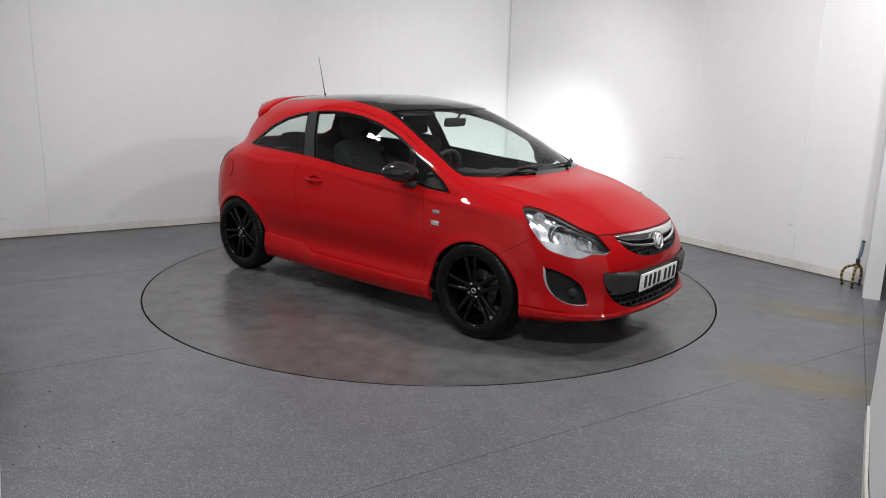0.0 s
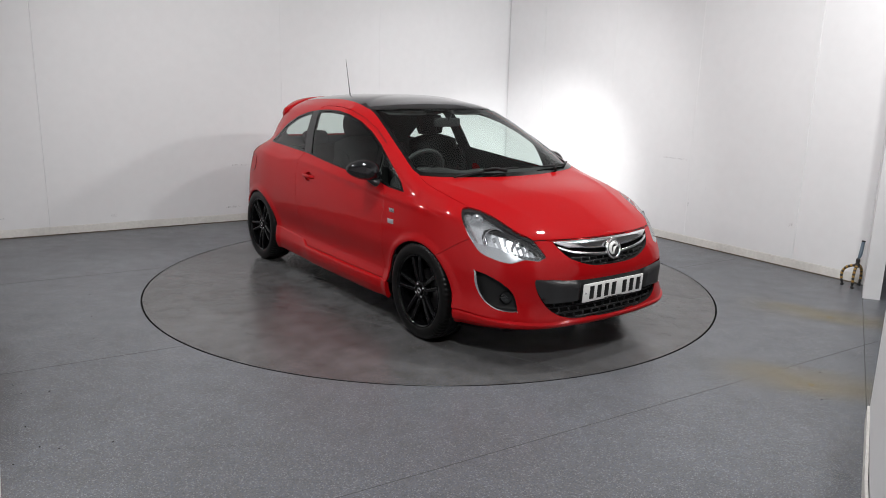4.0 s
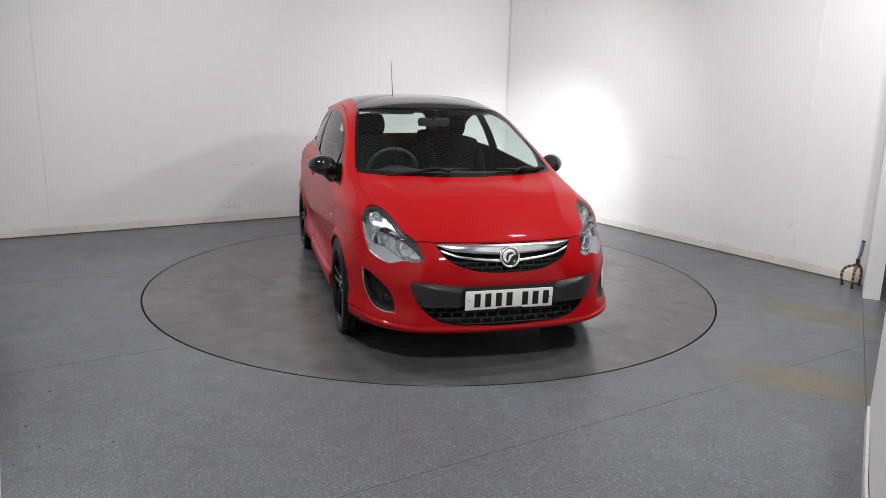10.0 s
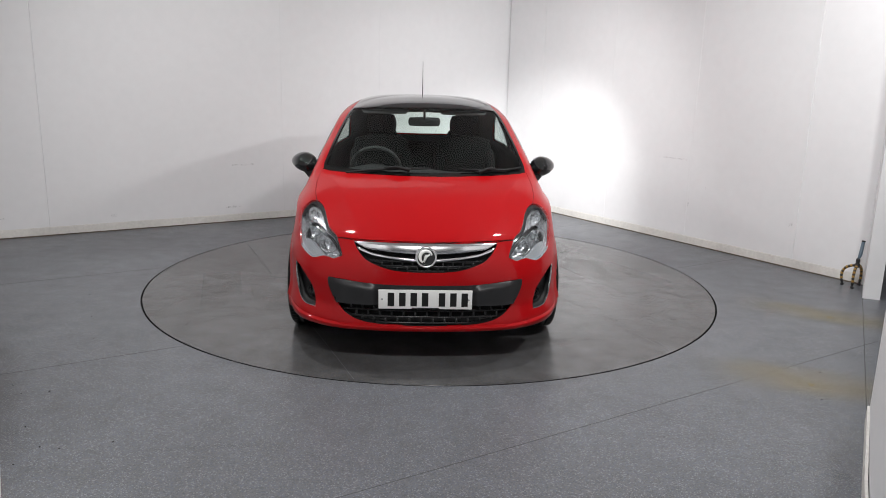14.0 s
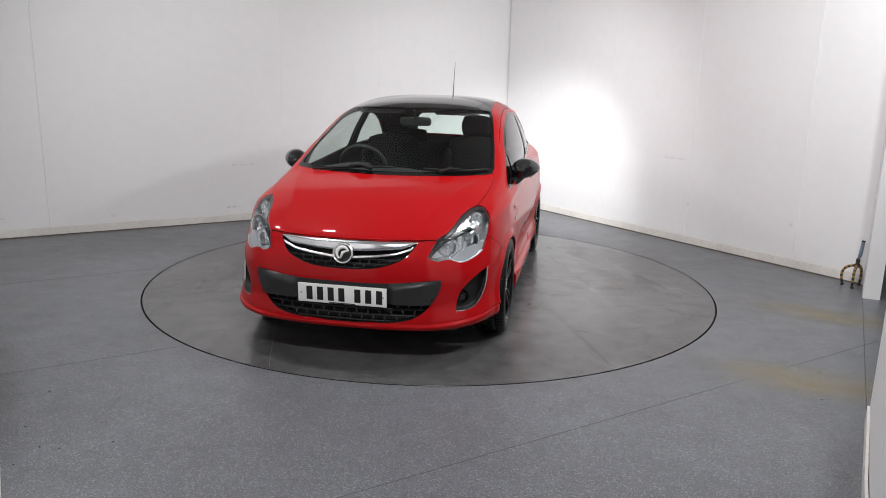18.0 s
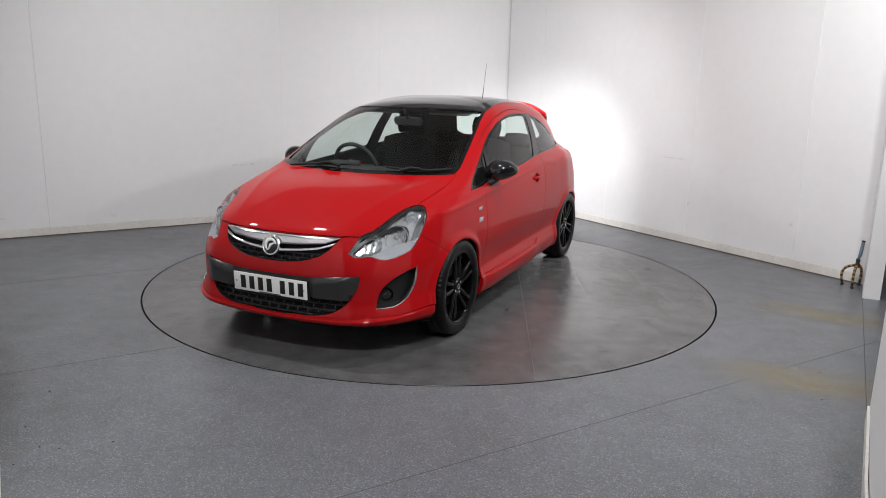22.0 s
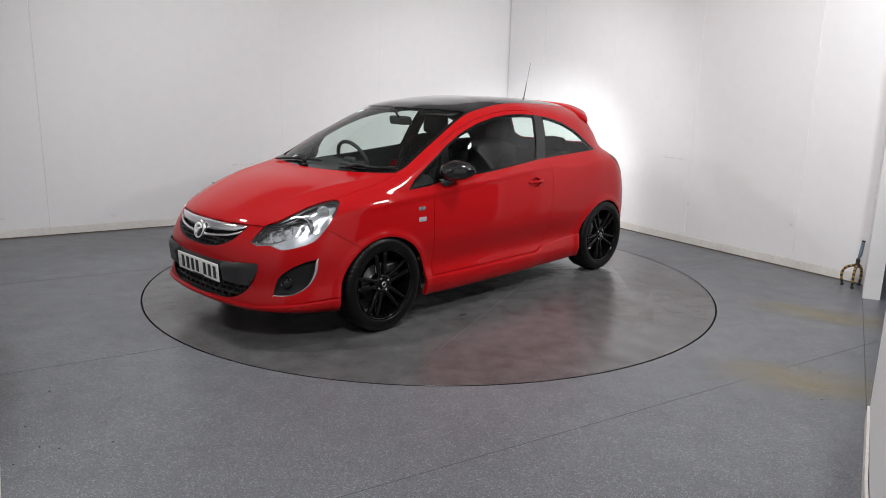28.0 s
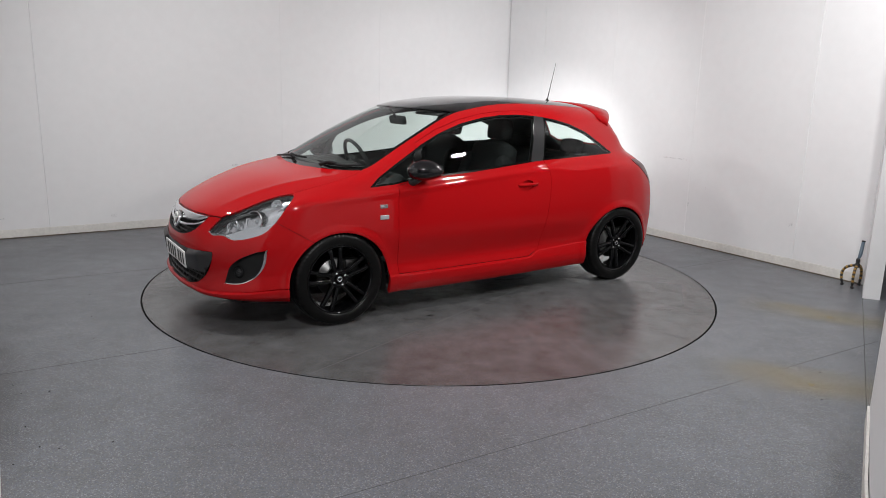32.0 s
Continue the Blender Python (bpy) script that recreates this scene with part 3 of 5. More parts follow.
REAR_GLASS = [(-.1, 1.07), (.40, 1.08), (.45, 1.12), (.41, 1.27), (.37, 1.305), (-.1, 1.315)]


def outline_field(name, P):
    """The signed distance from one named outline at points of the skin."""
    x, y, z = P[:, 0], P[:, 1], P[:, 2]
    s = 0.8 * y - 0.6 * x
    g = {}
    g["arch"] = lambda: either(both(np.hypot(x - 1.252, z - .268) - .358, .55 - y), both(np.hypot(x + 1.252, z - .268) - .355, .55 - y), both(np.abs(x - 1.252) - .358, z - .268, .55 - y), both(np.abs(x + 1.252) - .355, z - .268, .55 - y))
    w = lambda: both(inside(WINDOWS, x, z), .55 - y)
    b0, b1 = x + .342 + (z - 1.02) * .362, x + .468 + (z - 1.028) * .265
    a0, a1 = x - .702 + (z - .933) * .352, x - .646 + (z - .946) * .29
    g["windows"] = lambda: w()
    g["door_glass"] = lambda: both(w() + .012, -b0 + .012, a1 + .004)
    g["pillar"] = lambda: both(w(), b0, -b1)
    g["rear_quarter_glass"] = lambda: both(w() + .012, b1 + .012)
    g["front_quarter_glass"] = lambda: both(w() + .012, -a0 + .004)
    sc = lambda: both(inside(SCREEN, x, y), .9 - z)
    g["screen"] = lambda: sc()
    g["screen_glass"] = lambda: both(sc() + .02, inside(SCREEN, x + .055, y))
    g["roof"] = lambda: both(inside(ROOF, x, y), 1.3 - z)
    g["bonnet"] = lambda: both(inside(BONNET, x, y), .69 - z)
    g["lamp"] = lambda: both(inside(LAMP, s, z), 1.3 - x)
    g["grille"] = lambda: both(inside(GRILLE, y, z), 1.8 - x)
    g["intake"] = lambda: both(inside(INTAKE, y, z), 1.8 - x)
    waist = .612 + (s + .856) * .36
    g["bezel"] = lambda: both(g["lamp"](), -(g["lamp"]() + .013), waist - z)
    g["lamp_foot"] = lambda: both(g["lamp"](), z - waist + .045 + .05 * np.clip((s + .55) / .2, 0, 1))
    g["band"] = lambda: both(g["intake"](), .378 - z)
    g["chamber"] = lambda: both(inside(CHAMBER, s, z), 1.3 - x)
    g["chamber_rim"] = lambda: both(g["chamber"]() - .017, -g["chamber"](), g["lamp"](), .632 + (s + .825) * .16 - z)
    g["fog"] = lambda: both(inside(FOG, s, z), 1.5 - x)
    g["fog_line"] = lambda: both(1.5 - x, beside(FOG_EDGE, s, z) - (.005 + .006 * np.clip((z - .36) / .1, 0, 1) * np.clip((.56 - z) / .05, 0, 1)))
    g["fog_trim"] = lambda: both(g["fog"](), g["fog_line"]())
    g["bezel_line"] = lambda: both(1.3 - x, g["lamp"]() + .013)
    g["waist_line"] = lambda: both(1.3 - x, waist - z)
    g["door"] = lambda: both(inside(DOOR, x, z), .5 - y)
    g["skirt"] = lambda: both(inside(SKIRT, x, z), .5 - y)
    g["lip"] = lambda: both(1.3 - x, z - .262 - .035 * np.clip((2.06 - x) / .4, 0, 1))
    g["front_bumper"] = lambda: either(both(1.3 - x, z - .60 - (x - 1.475) * .62, z - .722 + 0 * x, -(x - 1.40)), both(1.93 - x, z - .724))
    g["cup"] = lambda: both((np.hypot((x + .285) / .058, (z - .855) / .036) - 1) * .036, .5 - y)
    g["tail"] = lambda: both(inside(TAIL, x, z), .58 - y)
    g["rear_bumper"] = lambda: both(x + 1.45, z - .53)
    g["rear_glass"] = lambda: both(inside(REAR_GLASS, y, z), x + 1.3)
    g["tailgate"] = lambda: both(y - .60, x + 1.36, .53 - z)
    return g[name]()


GAP = 0.0016
GAPPED = ("door", "bonnet", "front_bumper", "rear_bumper", "tailgate")


def cut(bm, field):
    """Splits the mesh along the line where the field is nought."""
    bm.verts.index_update()
    val = field(np.array([v.co for v in bm.verts]))
    val[np.abs(val) < 2.5e-4] = 0
    zero = {v for v in bm.verts if val[v.index] == 0}
    fresh = set()
    for e in list(bm.edges):
        a, b = val[e.verts[0].index], val[e.verts[1].index]
        if a * b < 0:
            fresh.add((e, a / (a - b)))
    made = set()
    for e, f in fresh:
        made.add(bmesh.utils.edge_split(e, e.verts[0], f)[1])
    zero |= made
    faces = {f for v in zero for f in v.link_faces}
    for f in faces:
        zs = [v for v in f.verts if v in zero]
        if len(zs) >= 2 and len(f.verts) > 3:
            pairs = [(p, q) for i, p in enumerate(zs) for q in zs[i + 1:] if not any(p in e.verts and q in e.verts for e in f.edges)]
            for p, q in pairs[:1]:
                bmesh.utils.face_split(f, p, q)


for name in ("arch", "windows", "pillar", "door_glass", "rear_quarter_glass", "front_quarter_glass", "screen", "screen_glass", "roof", "lamp", "bezel_line", "waist_line", "chamber", "chamber_rim", "lamp_foot", "grille", "intake", "band", "fog", "fog_line", "skirt", "lip", "tail", "rear_glass", "cup"):
    cut(HALF, lambda P, n=name: outline_field(n, P))
for name in ("skirt", "lip"):
    for inset in (-0.0035, 0.004, 0.008, 0.013):
        cut(HALF, lambda P, n=name, k=inset: outline_field(n, P) + k)
for name in GAPPED:
    for sign in (-1, 1):
        cut(HALF, lambda P, n=name, k=sign: outline_field(n, P) + k * GAP)
bmesh.ops.delete(HALF, geom=[f for f in HALF.faces if f.calc_area() < 1e-10], context="FACES_ONLY")

FACES = list(HALF.faces)
MID = np.array([f.calc_center_median() for f in FACES])
FIELD = {n: outline_field(n, MID) for n in ("arch", "windows", "pillar", "door_glass", "rear_quarter_glass", "front_quarter_glass", "screen", "screen_glass", "roof", "bonnet", "lamp", "bezel", "chamber", "chamber_rim", "lamp_foot", "grille", "intake", "band", "fog", "fog_trim", "door", "skirt", "lip", "front_bumper", "tail", "rear_bumper", "rear_glass", "tailgate", "cup")}
REGION = np.full(len(FACES), "body_side", dtype=object)
taken = np.zeros(len(FACES), bool)


def claim(name, mask):
    m = mask & ~taken
    REGION[m] = name
    taken[m] = True


claim("arch", FIELD["arch"] < 0)
for name in ("lamp", "fog", "grille", "intake", "screen_glass", "screen", "door_glass", "rear_quarter_glass", "front_quarter_glass", "pillar", "windows", "tail", "rear_glass", "roof", "cup"):
    claim(name, FIELD[name] < 0)
claim("under", MID[:, 2] < .187)
claim("skirt", FIELD["skirt"] < 0)
claim("lip", FIELD["lip"] < 0)
claim("gap", (FIELD["skirt"] > 0) & (FIELD["skirt"] < 0.0035) & (MID[:, 0] > -0.40) & (MID[:, 0] < 0.815))
for name in GAPPED:
    claim("gap", np.abs(FIELD[name]) < GAP)
for name in GAPPED:
    claim(name, FIELD[name] < 0)
claim("wing", (MID[:, 0] > .80))


def region(names, sides="both", offset=0.0, tests=None):
    """A bmesh of the skin's faces of some regions: left, right, or both welded along the middle."""
    names = {names} if isinstance(names, str) else set(names)
    bm = bmesh.new()
    picked = [f for i, (f, r) in enumerate(zip(FACES, REGION)) if r in names and (tests is None or tests(i))]
    maps = {}
    for side in ((1, -1) if sides == "both" else ((1,) if sides == "left" else (-1,))):
        for f in picked:
            ring = []
            for v in f.verts:
                key = (v, 0 if abs(v.co.y) < 1e-5 else side)
                if key not in maps:
                    maps[key] = bm.verts.new((v.co.x, v.co.y * side, v.co.z))
                ring.append(maps[key])
            try:
                bm.faces.new(ring if side == 1 else ring[::-1])
            except ValueError:
                pass
    bm.normal_update()
    if offset:
        for v, n in [(v, v.normal.copy()) for v in bm.verts]:
            v.co += n * offset
    return bm


def flange(bm, depth=0.012):
    """Turns the open edges inwards, so that the sheet has a thickness."""
    bm.normal_update()
    normals = {v: v.normal.copy() for v in bm.verts}
    edges = [e for e in bm.edges if e.is_boundary]
    for e in edges:
        e.smooth = False
    fresh = bmesh.ops.extrude_edge_only(bm, edges=edges)["geom"]
    for v in [g for g in fresh if isinstance(g, bmesh.types.BMVert)]:
        src = next((e.other_vert(v) for e in v.link_edges if e.other_vert(v) in normals), None)
        if src is not None:
            v.co -= normals[src] * depth
    return bm


def recess(bm, way):
    """Sinks a patch along a way and keeps walls round it."""
    old = list(bm.faces)
    ret = bmesh.ops.extrude_face_region(bm, geom=old)["geom"]
    bmesh.ops.translate(bm, vec=way, verts=[g for g in ret if isinstance(g, bmesh.types.BMVert)])
    bmesh.ops.delete(bm, geom=[f for f in old if f.is_valid], context="FACES")
    return bm


def raise_patch(bm, dist):
    """Lifts a patch off the skin by dist, with walls round it."""
    old = list(bm.faces)
    ret = bmesh.ops.extrude_face_region(bm, geom=old)["geom"]
    top = [g for g in ret if isinstance(g, bmesh.types.BMVert)]
    bm.normal_update()
    bmesh.ops.delete(bm, geom=[f for f in old if f.is_valid], context="FACES")
    bm.normal_update()
    faces_top = {g for g in ret if isinstance(g, bmesh.types.BMFace)}
    for v in top:
        n = sum((f.normal for f in v.link_faces if f in faces_top), Vector())
        v.co += n.normalized() * dist
    for e in bm.edges:
        if len(e.link_faces) == 2 and (e.link_faces[0] in faces_top) != (e.link_faces[1] in faces_top):
            e.smooth = False
    return bm


def eased_step(t):
    t = min(max(t, 0.0), 1.0)
    return t * t * (3 - 2 * t)


def ledge(bm, name, proud, run=0.013):
    """Swells a patch outwards just inside its outline, so that a rounded ledge runs along its top."""
    bm.normal_update()
    where = np.array([(v.co.x, abs(v.co.y), v.co.z) for v in bm.verts])
    for v, d in zip(list(bm.verts), outline_field(name, where)):
        way = Vector((v.normal.x, v.normal.y, 0))
        way = way.normalized() if way.length > 0.2 else Vector((0, math.copysign(1, v.co.y), 0))
        v.co += way * proud(v.co) * eased_step(-d / run)
    return bm


def even_glass(bm, axis, flat=False):
    """Lays a pane on one evenly curved sheet: axis 1 for side panes (y over x, z), axis 0 for the screens (x over y, z)."""
    P = np.array([v.co for v in bm.verts])
    a, z = np.abs(P[:, 1]) if axis == 0 else P[:, 0], P[:, 2]
    cols = [np.ones(len(P)), z, a * a, a * a * z, z * z, a ** 4] if axis == 0 else [np.ones(len(P)), a, z, a * a, a * z, z * z]
    M, out = np.stack(cols[:3] if flat else cols, 1), P[:, axis]
    fit = M @ np.linalg.lstsq(M, out, rcond=None)[0]
    for v, c in zip(bm.verts, fit):
        v.co[axis] = c
    return bm


part("bonnet", flange(region("bonnet")), RED, car)
part("front_bumper", flange(region("front_bumper")), RED, car)
lip = ledge(region("lip"), "lip", lambda c: 0.016)
for v in lip.verts:
    ease = 1 - min(max((v.co.x - 1.55) / .42, 0), 1)
    v.co.y *= 1 - 0.034 * ease
    v.co.x -= 0.018 * eased_step((0.218 - v.co.z) / 0.026)
    v.co.z += 0.016 * eased_step((0.240 - v.co.z) / 0.04)
part("front_splitter", flange(lip), RED, car)
part("roof_panel", flange(region("roof")), GLOSS_BLACK, car, "gloss black roof panel")
part("tailgate", flange(region("tailgate")), RED, car)
part("rear_bumper", flange(region("rear_bumper")), RED, car)
part("shut_line", region("gap", offset=-0.006), SEAM, car, "dark shut lines between the panels")
part("windscreen", even_glass(region("screen_glass", offset=-0.003), 0), GLASS, car, "clear windscreen glass")
part("windscreen_surround", flange(region("screen")), FRIT, car, "black windscreen surround and scuttle")
part("rear_window", even_glass(region("rear_glass", offset=-0.002), 0), GLASS, car, "rear window glass")
for side in ("left", "right"):
    part("underbody", region("under", side), PLASTIC, car, "black underbody")
    part("body_side", flange(region("body_side", side)), RED, car)
    part("front_wing", flange(region("wing", side)), RED, car)
    door = part("door", flange(region("door", side)), RED, car)
    skirt = ledge(region("skirt", side), "skirt", lambda c: 0.006 + 0.019 * eased_step((c.x + 0.46) / 0.25) * (1 - 0.95 * eased_step((c.x - 0.68) / 0.2)), 0.008)
    for v in skirt.verts:
        v.co.y -= math.copysign(0.014 * max(0, (0.232 - v.co.z) / 0.045) ** 1.5, v.co.y)
        v.co.z -= 0.016 * eased_step((0.225 - v.co.z) / 0.03)
    part("side_skirt", flange(skirt, 0.03), RED, car)
    part("door_window", even_glass(region("door_glass", side, -0.003), 1), GLASS, door, "side window glass")
    part("rear_quarter_window", even_glass(region("rear_quarter_glass", side, -0.003), 1), GLASS, car)
    part("front_quarter_window", even_glass(region("front_quarter_glass", side, -0.003), 1, True), GLASS, car)
    part("window_surround", flange(region("windows", side)), FRIT, car, "black window surround")
    part("b_pillar_trim", flange(region("pillar", side)), SATIN, car, "satin black pillar trim")
    part("tail_lamp", flange(region("tail", side, 0.004)), TAIL_RED, car, "dark red tail lamp")
# the dark lining behind doors, pillars and roof
part("interior_lining", region(("body_side", "door", "roof", "tailgate", "pillar", "gap", "wing", "windows", "tail"), "both", -0.022, lambda i: MID[i][0] < 1.3 and MID[i][2] > 0.3), LINING, car, "dark grey interior lining")


# ---- wheels ----
RIM = material("black_alloy", (0.003, 0.003, 0.0035), 0.06, 0.0, 0.0, 0.28)
STEEL = material("brake_steel", (0.10, 0.10, 0.10), 0.35, 1.0)
SILVER = material("silver_badge", (0.6, 0.6, 0.62), 0.25, 0.9)


def tyre_mesh():
    bm = bmesh.new()
    prof = [(0.226, 0.088), (0.233, 0.098), (0.247, 0.1035), (0.268, 0.105), (0.285, 0.103), (0.298, 0.097), (0.306, 0.088), (0.309, 0.078), (0.3105, 0.058), (0.3105, 0.052), (0.304, 0.050), (0.304, 0.044), (0.311, 0.042), (0.312, 0.018), (0.312, 0.012), (0.305, 0.010), (0.305, 0.003), (0.312, 0.001)]
    prof = prof + [(r, -a) for r, a in prof[::-1]]
    n = 256
    rings = lathe(bm, prof, n, "y")
    for k, (r, a) in enumerate(prof):
        if 0.055 < abs(a) < 0.099 and r > 0.295:
            for i in range(n):
                if i % 4 == 0:
                    c = rings[k][i].co
                    rings[k][i].co = Vector((c.x * 0.985, c.y, c.z * 0.985))
    return bm


def rim_mesh():
    bm = bmesh.new()
    lathe(bm, [(0.229, 0.094), (0.232, 0.098), (0.229, 0.101), (0.2255, 0.0985), (0.221, 0.095), (0.2175, 0.090), (0.2155, 0.083), (0.214, 0.072), (0.211, 0.05), (0.205, 0.0), (0.207, -0.09), (0.224, -0.098)], 96, "y")
    return bm


def spoke_mesh():
    """One arm of a twin spoke, from the hub out to the rim."""
    bm = bmesh.new()
    rows = []
    for t in np.linspace(0, 1, 9):
        r = 0.040 + t * 0.180
        off = 0.015 + 0.022 * t
        half = 0.0165 - 0.0035 * t + 0.005 * max(0, t - 0.8) * 5
        y = 0.074 + 0.018 * math.sin(t * math.pi * 0.55)
        deep = 0.030 - 0.008 * t
        rows.append([bm.verts.new(p) for p in ((off - half, y - deep, r), (off - half * 0.75, y - 0.004, r), (off - half * 0.3, y, r), (off + half * 0.5, y, r), (off + half, y - 0.006, r), (off + half, y - deep, r))])
    for a, b in zip(rows, rows[1:]):
        for i in range(6):
            bm.faces.new((a[i], b[i], b[(i + 1) % 6], a[(i + 1) % 6]))
    bm.faces.new(rows[0]), bm.faces.new(rows[-1][::-1])
    bmesh.ops.recalc_face_normals(bm, faces=bm.faces)
    return bm


def hub_mesh():
    bm = bmesh.new()
    lathe(bm, [(0.0005, 0.070), (0.030, 0.070), (0.034, 0.078), (0.052, 0.080), (0.066, 0.072), (0.072, 0.050), (0.072, 0.03)], 48, "y")
    return bm


def make_mesh(name, bm, mat, smooth=True):
    me = bpy.data.meshes.new(name)
    for f in bm.faces:
        f.smooth = smooth
    bm.to_mesh(me)
    bm.free()
    me.materials.append(mat)
    return me


def child(name, me, parent, m=None, label=""):
    ob = new(name, me)
    ob.parent = parent
    if m is not None:
        ob.matrix_basis = m
    if label:
        tagged(ob, label)
    return ob


b_cap = bmesh.new()
lathe(b_cap, [(0.0005, 0.0), (0.022, 0.0), (0.026, -0.004), (0.026, -0.012)], 32, "y")
b_mark = bmesh.new()
lathe(b_mark, [(0.011, 0.0), (0.013, 0.002), (0.016, 0.002), (0.018, 0.0)], 28, "y")
b_bolt = bmesh.new()
lathe(b_bolt, [(0.0005, 0.004), (0.006, 0.004), (0.0085, 0.0), (0.0085, -0.012)], 12, "y")
b_disc = bmesh.new()
lathe(b_disc, [(0.07, 0.03), (0.075, 0.012), (0.128, 0.012), (0.130, 0.008), (0.130, -0.01), (0.07, -0.012)], 64, "y")
b_cal = bmesh.new()
box(b_cal, -0.16, -0.06, -0.03, 0.03, 0.02, 0.12, 0.012)
ME = dict(tyre=make_mesh("tyre", tyre_mesh(), RUBBER), rim=make_mesh("rim", rim_mesh(), RIM), spoke=make_mesh("spoke", spoke_mesh(), RIM), hub=make_mesh("hub", hub_mesh(), RIM), cap=make_mesh("centre_cap", b_cap, RIM), mark=make_mesh("cap_ring", b_mark, SILVER), bolt=make_mesh("wheel_bolt", b_bolt, SILVER), disc=make_mesh("brake_disc", b_disc, STEEL), caliper=make_mesh("brake_caliper", b_cal, STEEL))
MIRRORED = Matrix.Diagonal((-1, 1, 1, 1))
for x, turn in ((1.2585, 9), (-1.265, 31)):
    for s in (1, -1):
        wheel = child("wheel", ME["rim"], car, pose(x, s * 0.752, 0.3125, 0, 0, 0 if s == 1 else 180), "gloss black twin-spoke alloy wheel")
        child("tyre", ME["tyre"], wheel, label="black rubber tyre")
        child("hub", ME["hub"], wheel)
        child("centre_cap", ME["cap"], wheel, pose(0, 0.083, 0))
        child("cap_ring", ME["mark"], wheel, pose(0, 0.083, 0), "silver ring on the cap")
        for k in range(5):
            m = pose(0, 0, 0, 0, turn + 72 * k, 0)
            child("spoke", ME["spoke"], wheel, m)
            child("spoke", ME["spoke"], wheel, m @ MIRRORED)
        for k in range(4):
            child("wheel_bolt", ME["bolt"], wheel, pose(0, 0, 0, 0, turn + 20 + 90 * k, 0) @ pose(0, 0.079, 0.044), "silver wheel bolt")
        child("brake_disc", ME["disc"], wheel, label="grey steel brake disc")
        child("brake_caliper", ME["caliper"], wheel, pose(0, 0.01, 0, 0, 0 if s == 1 else 0, 0))
        # the arch lining
        bm = bmesh.new()
        n = 40
        rows = []
        for yy in (0.812, 0.50):
            rows.append([bm.verts.new((x + (0.352 * math.cos(a)), s * yy, max(0.17, 0.268 + 0.352 * math.sin(a)))) for a in np.linspace(0, math.pi, n)])
            for end, at in ((0.352, 0), (-0.352, n)):
                rows[-1].insert(at, bm.verts.new((x + end, s * yy, 0.165 if end * x < 0 else 0.25)))
        for i in range(n + 1):
            bm.faces.new((rows[0][i], rows[0][i + 1], rows[1][i + 1], rows[1][i]))
        bm.faces.new(rows[1])
        part("wheel_arch_liner", bm, SEAM, car, "black wheel arch lining", smooth=False)


# ---- lamps, grille, plate, mirrors and other fittings ----
LAMP_SILVER = material("lamp_reflector", (0.62, 0.63, 0.65), 0.22, 0.75)
n, l, b = nodes_of(LAMP_SILVER)
flutes, fbump, fco = n.new("ShaderNodeTexWave"), n.new("ShaderNodeBump"), n.new("ShaderNodeTexCoord")
flutes.bands_direction = "Y"
flutes.inputs["Scale"].default_value, flutes.inputs["Distortion"].default_value = 12, 0.6
fbump.inputs["Strength"].default_value, fbump.inputs["Distance"].default_value = 0.2, 0.004
l.new(fco.outputs["Object"], flutes.inputs["Vector"]), l.new(flutes.outputs[1], fbump.inputs["Height"]), l.new(fbump.outputs[0], b.inputs["Normal"])
REFLECTOR = material("bright_reflector", (0.90, 0.91, 0.92), 0.14, 0.9)
LAMP_GREY = material("lamp_frosted_grey", (0.42, 0.43, 0.45), 0.25, 0.2)
PLATE_WHITE = material("plate_white", (0.82, 0.82, 0.80), 0.3)
INK = material("plate_ink", (0.01, 0.01, 0.01), 0.4)


def within(name):
    return lambda i: FIELD[name][i] < 0


def without(*names):
    return lambda i: all(FIELD[n][i] >= 0 for n in names)


def bowl(r, depth):
    bm = bmesh.new()
    lathe(bm, [(r * 1.08, -0.004), (r * 1.06, 0.002), (r, 0.0), (r * 0.92, -depth * 0.35), (r * 0.7, -depth * 0.7), (r * 0.4, -depth * 0.92), (0.0006, -depth)], 18, "x")
    return bm


def bulb(r):
    bm = bmesh.new()
    bmesh.ops.create_uvsphere(bm, u_segments=24, v_segments=12, radius=r)
    for v in bm.verts:
        v.co.x *= 0.55
    return bm


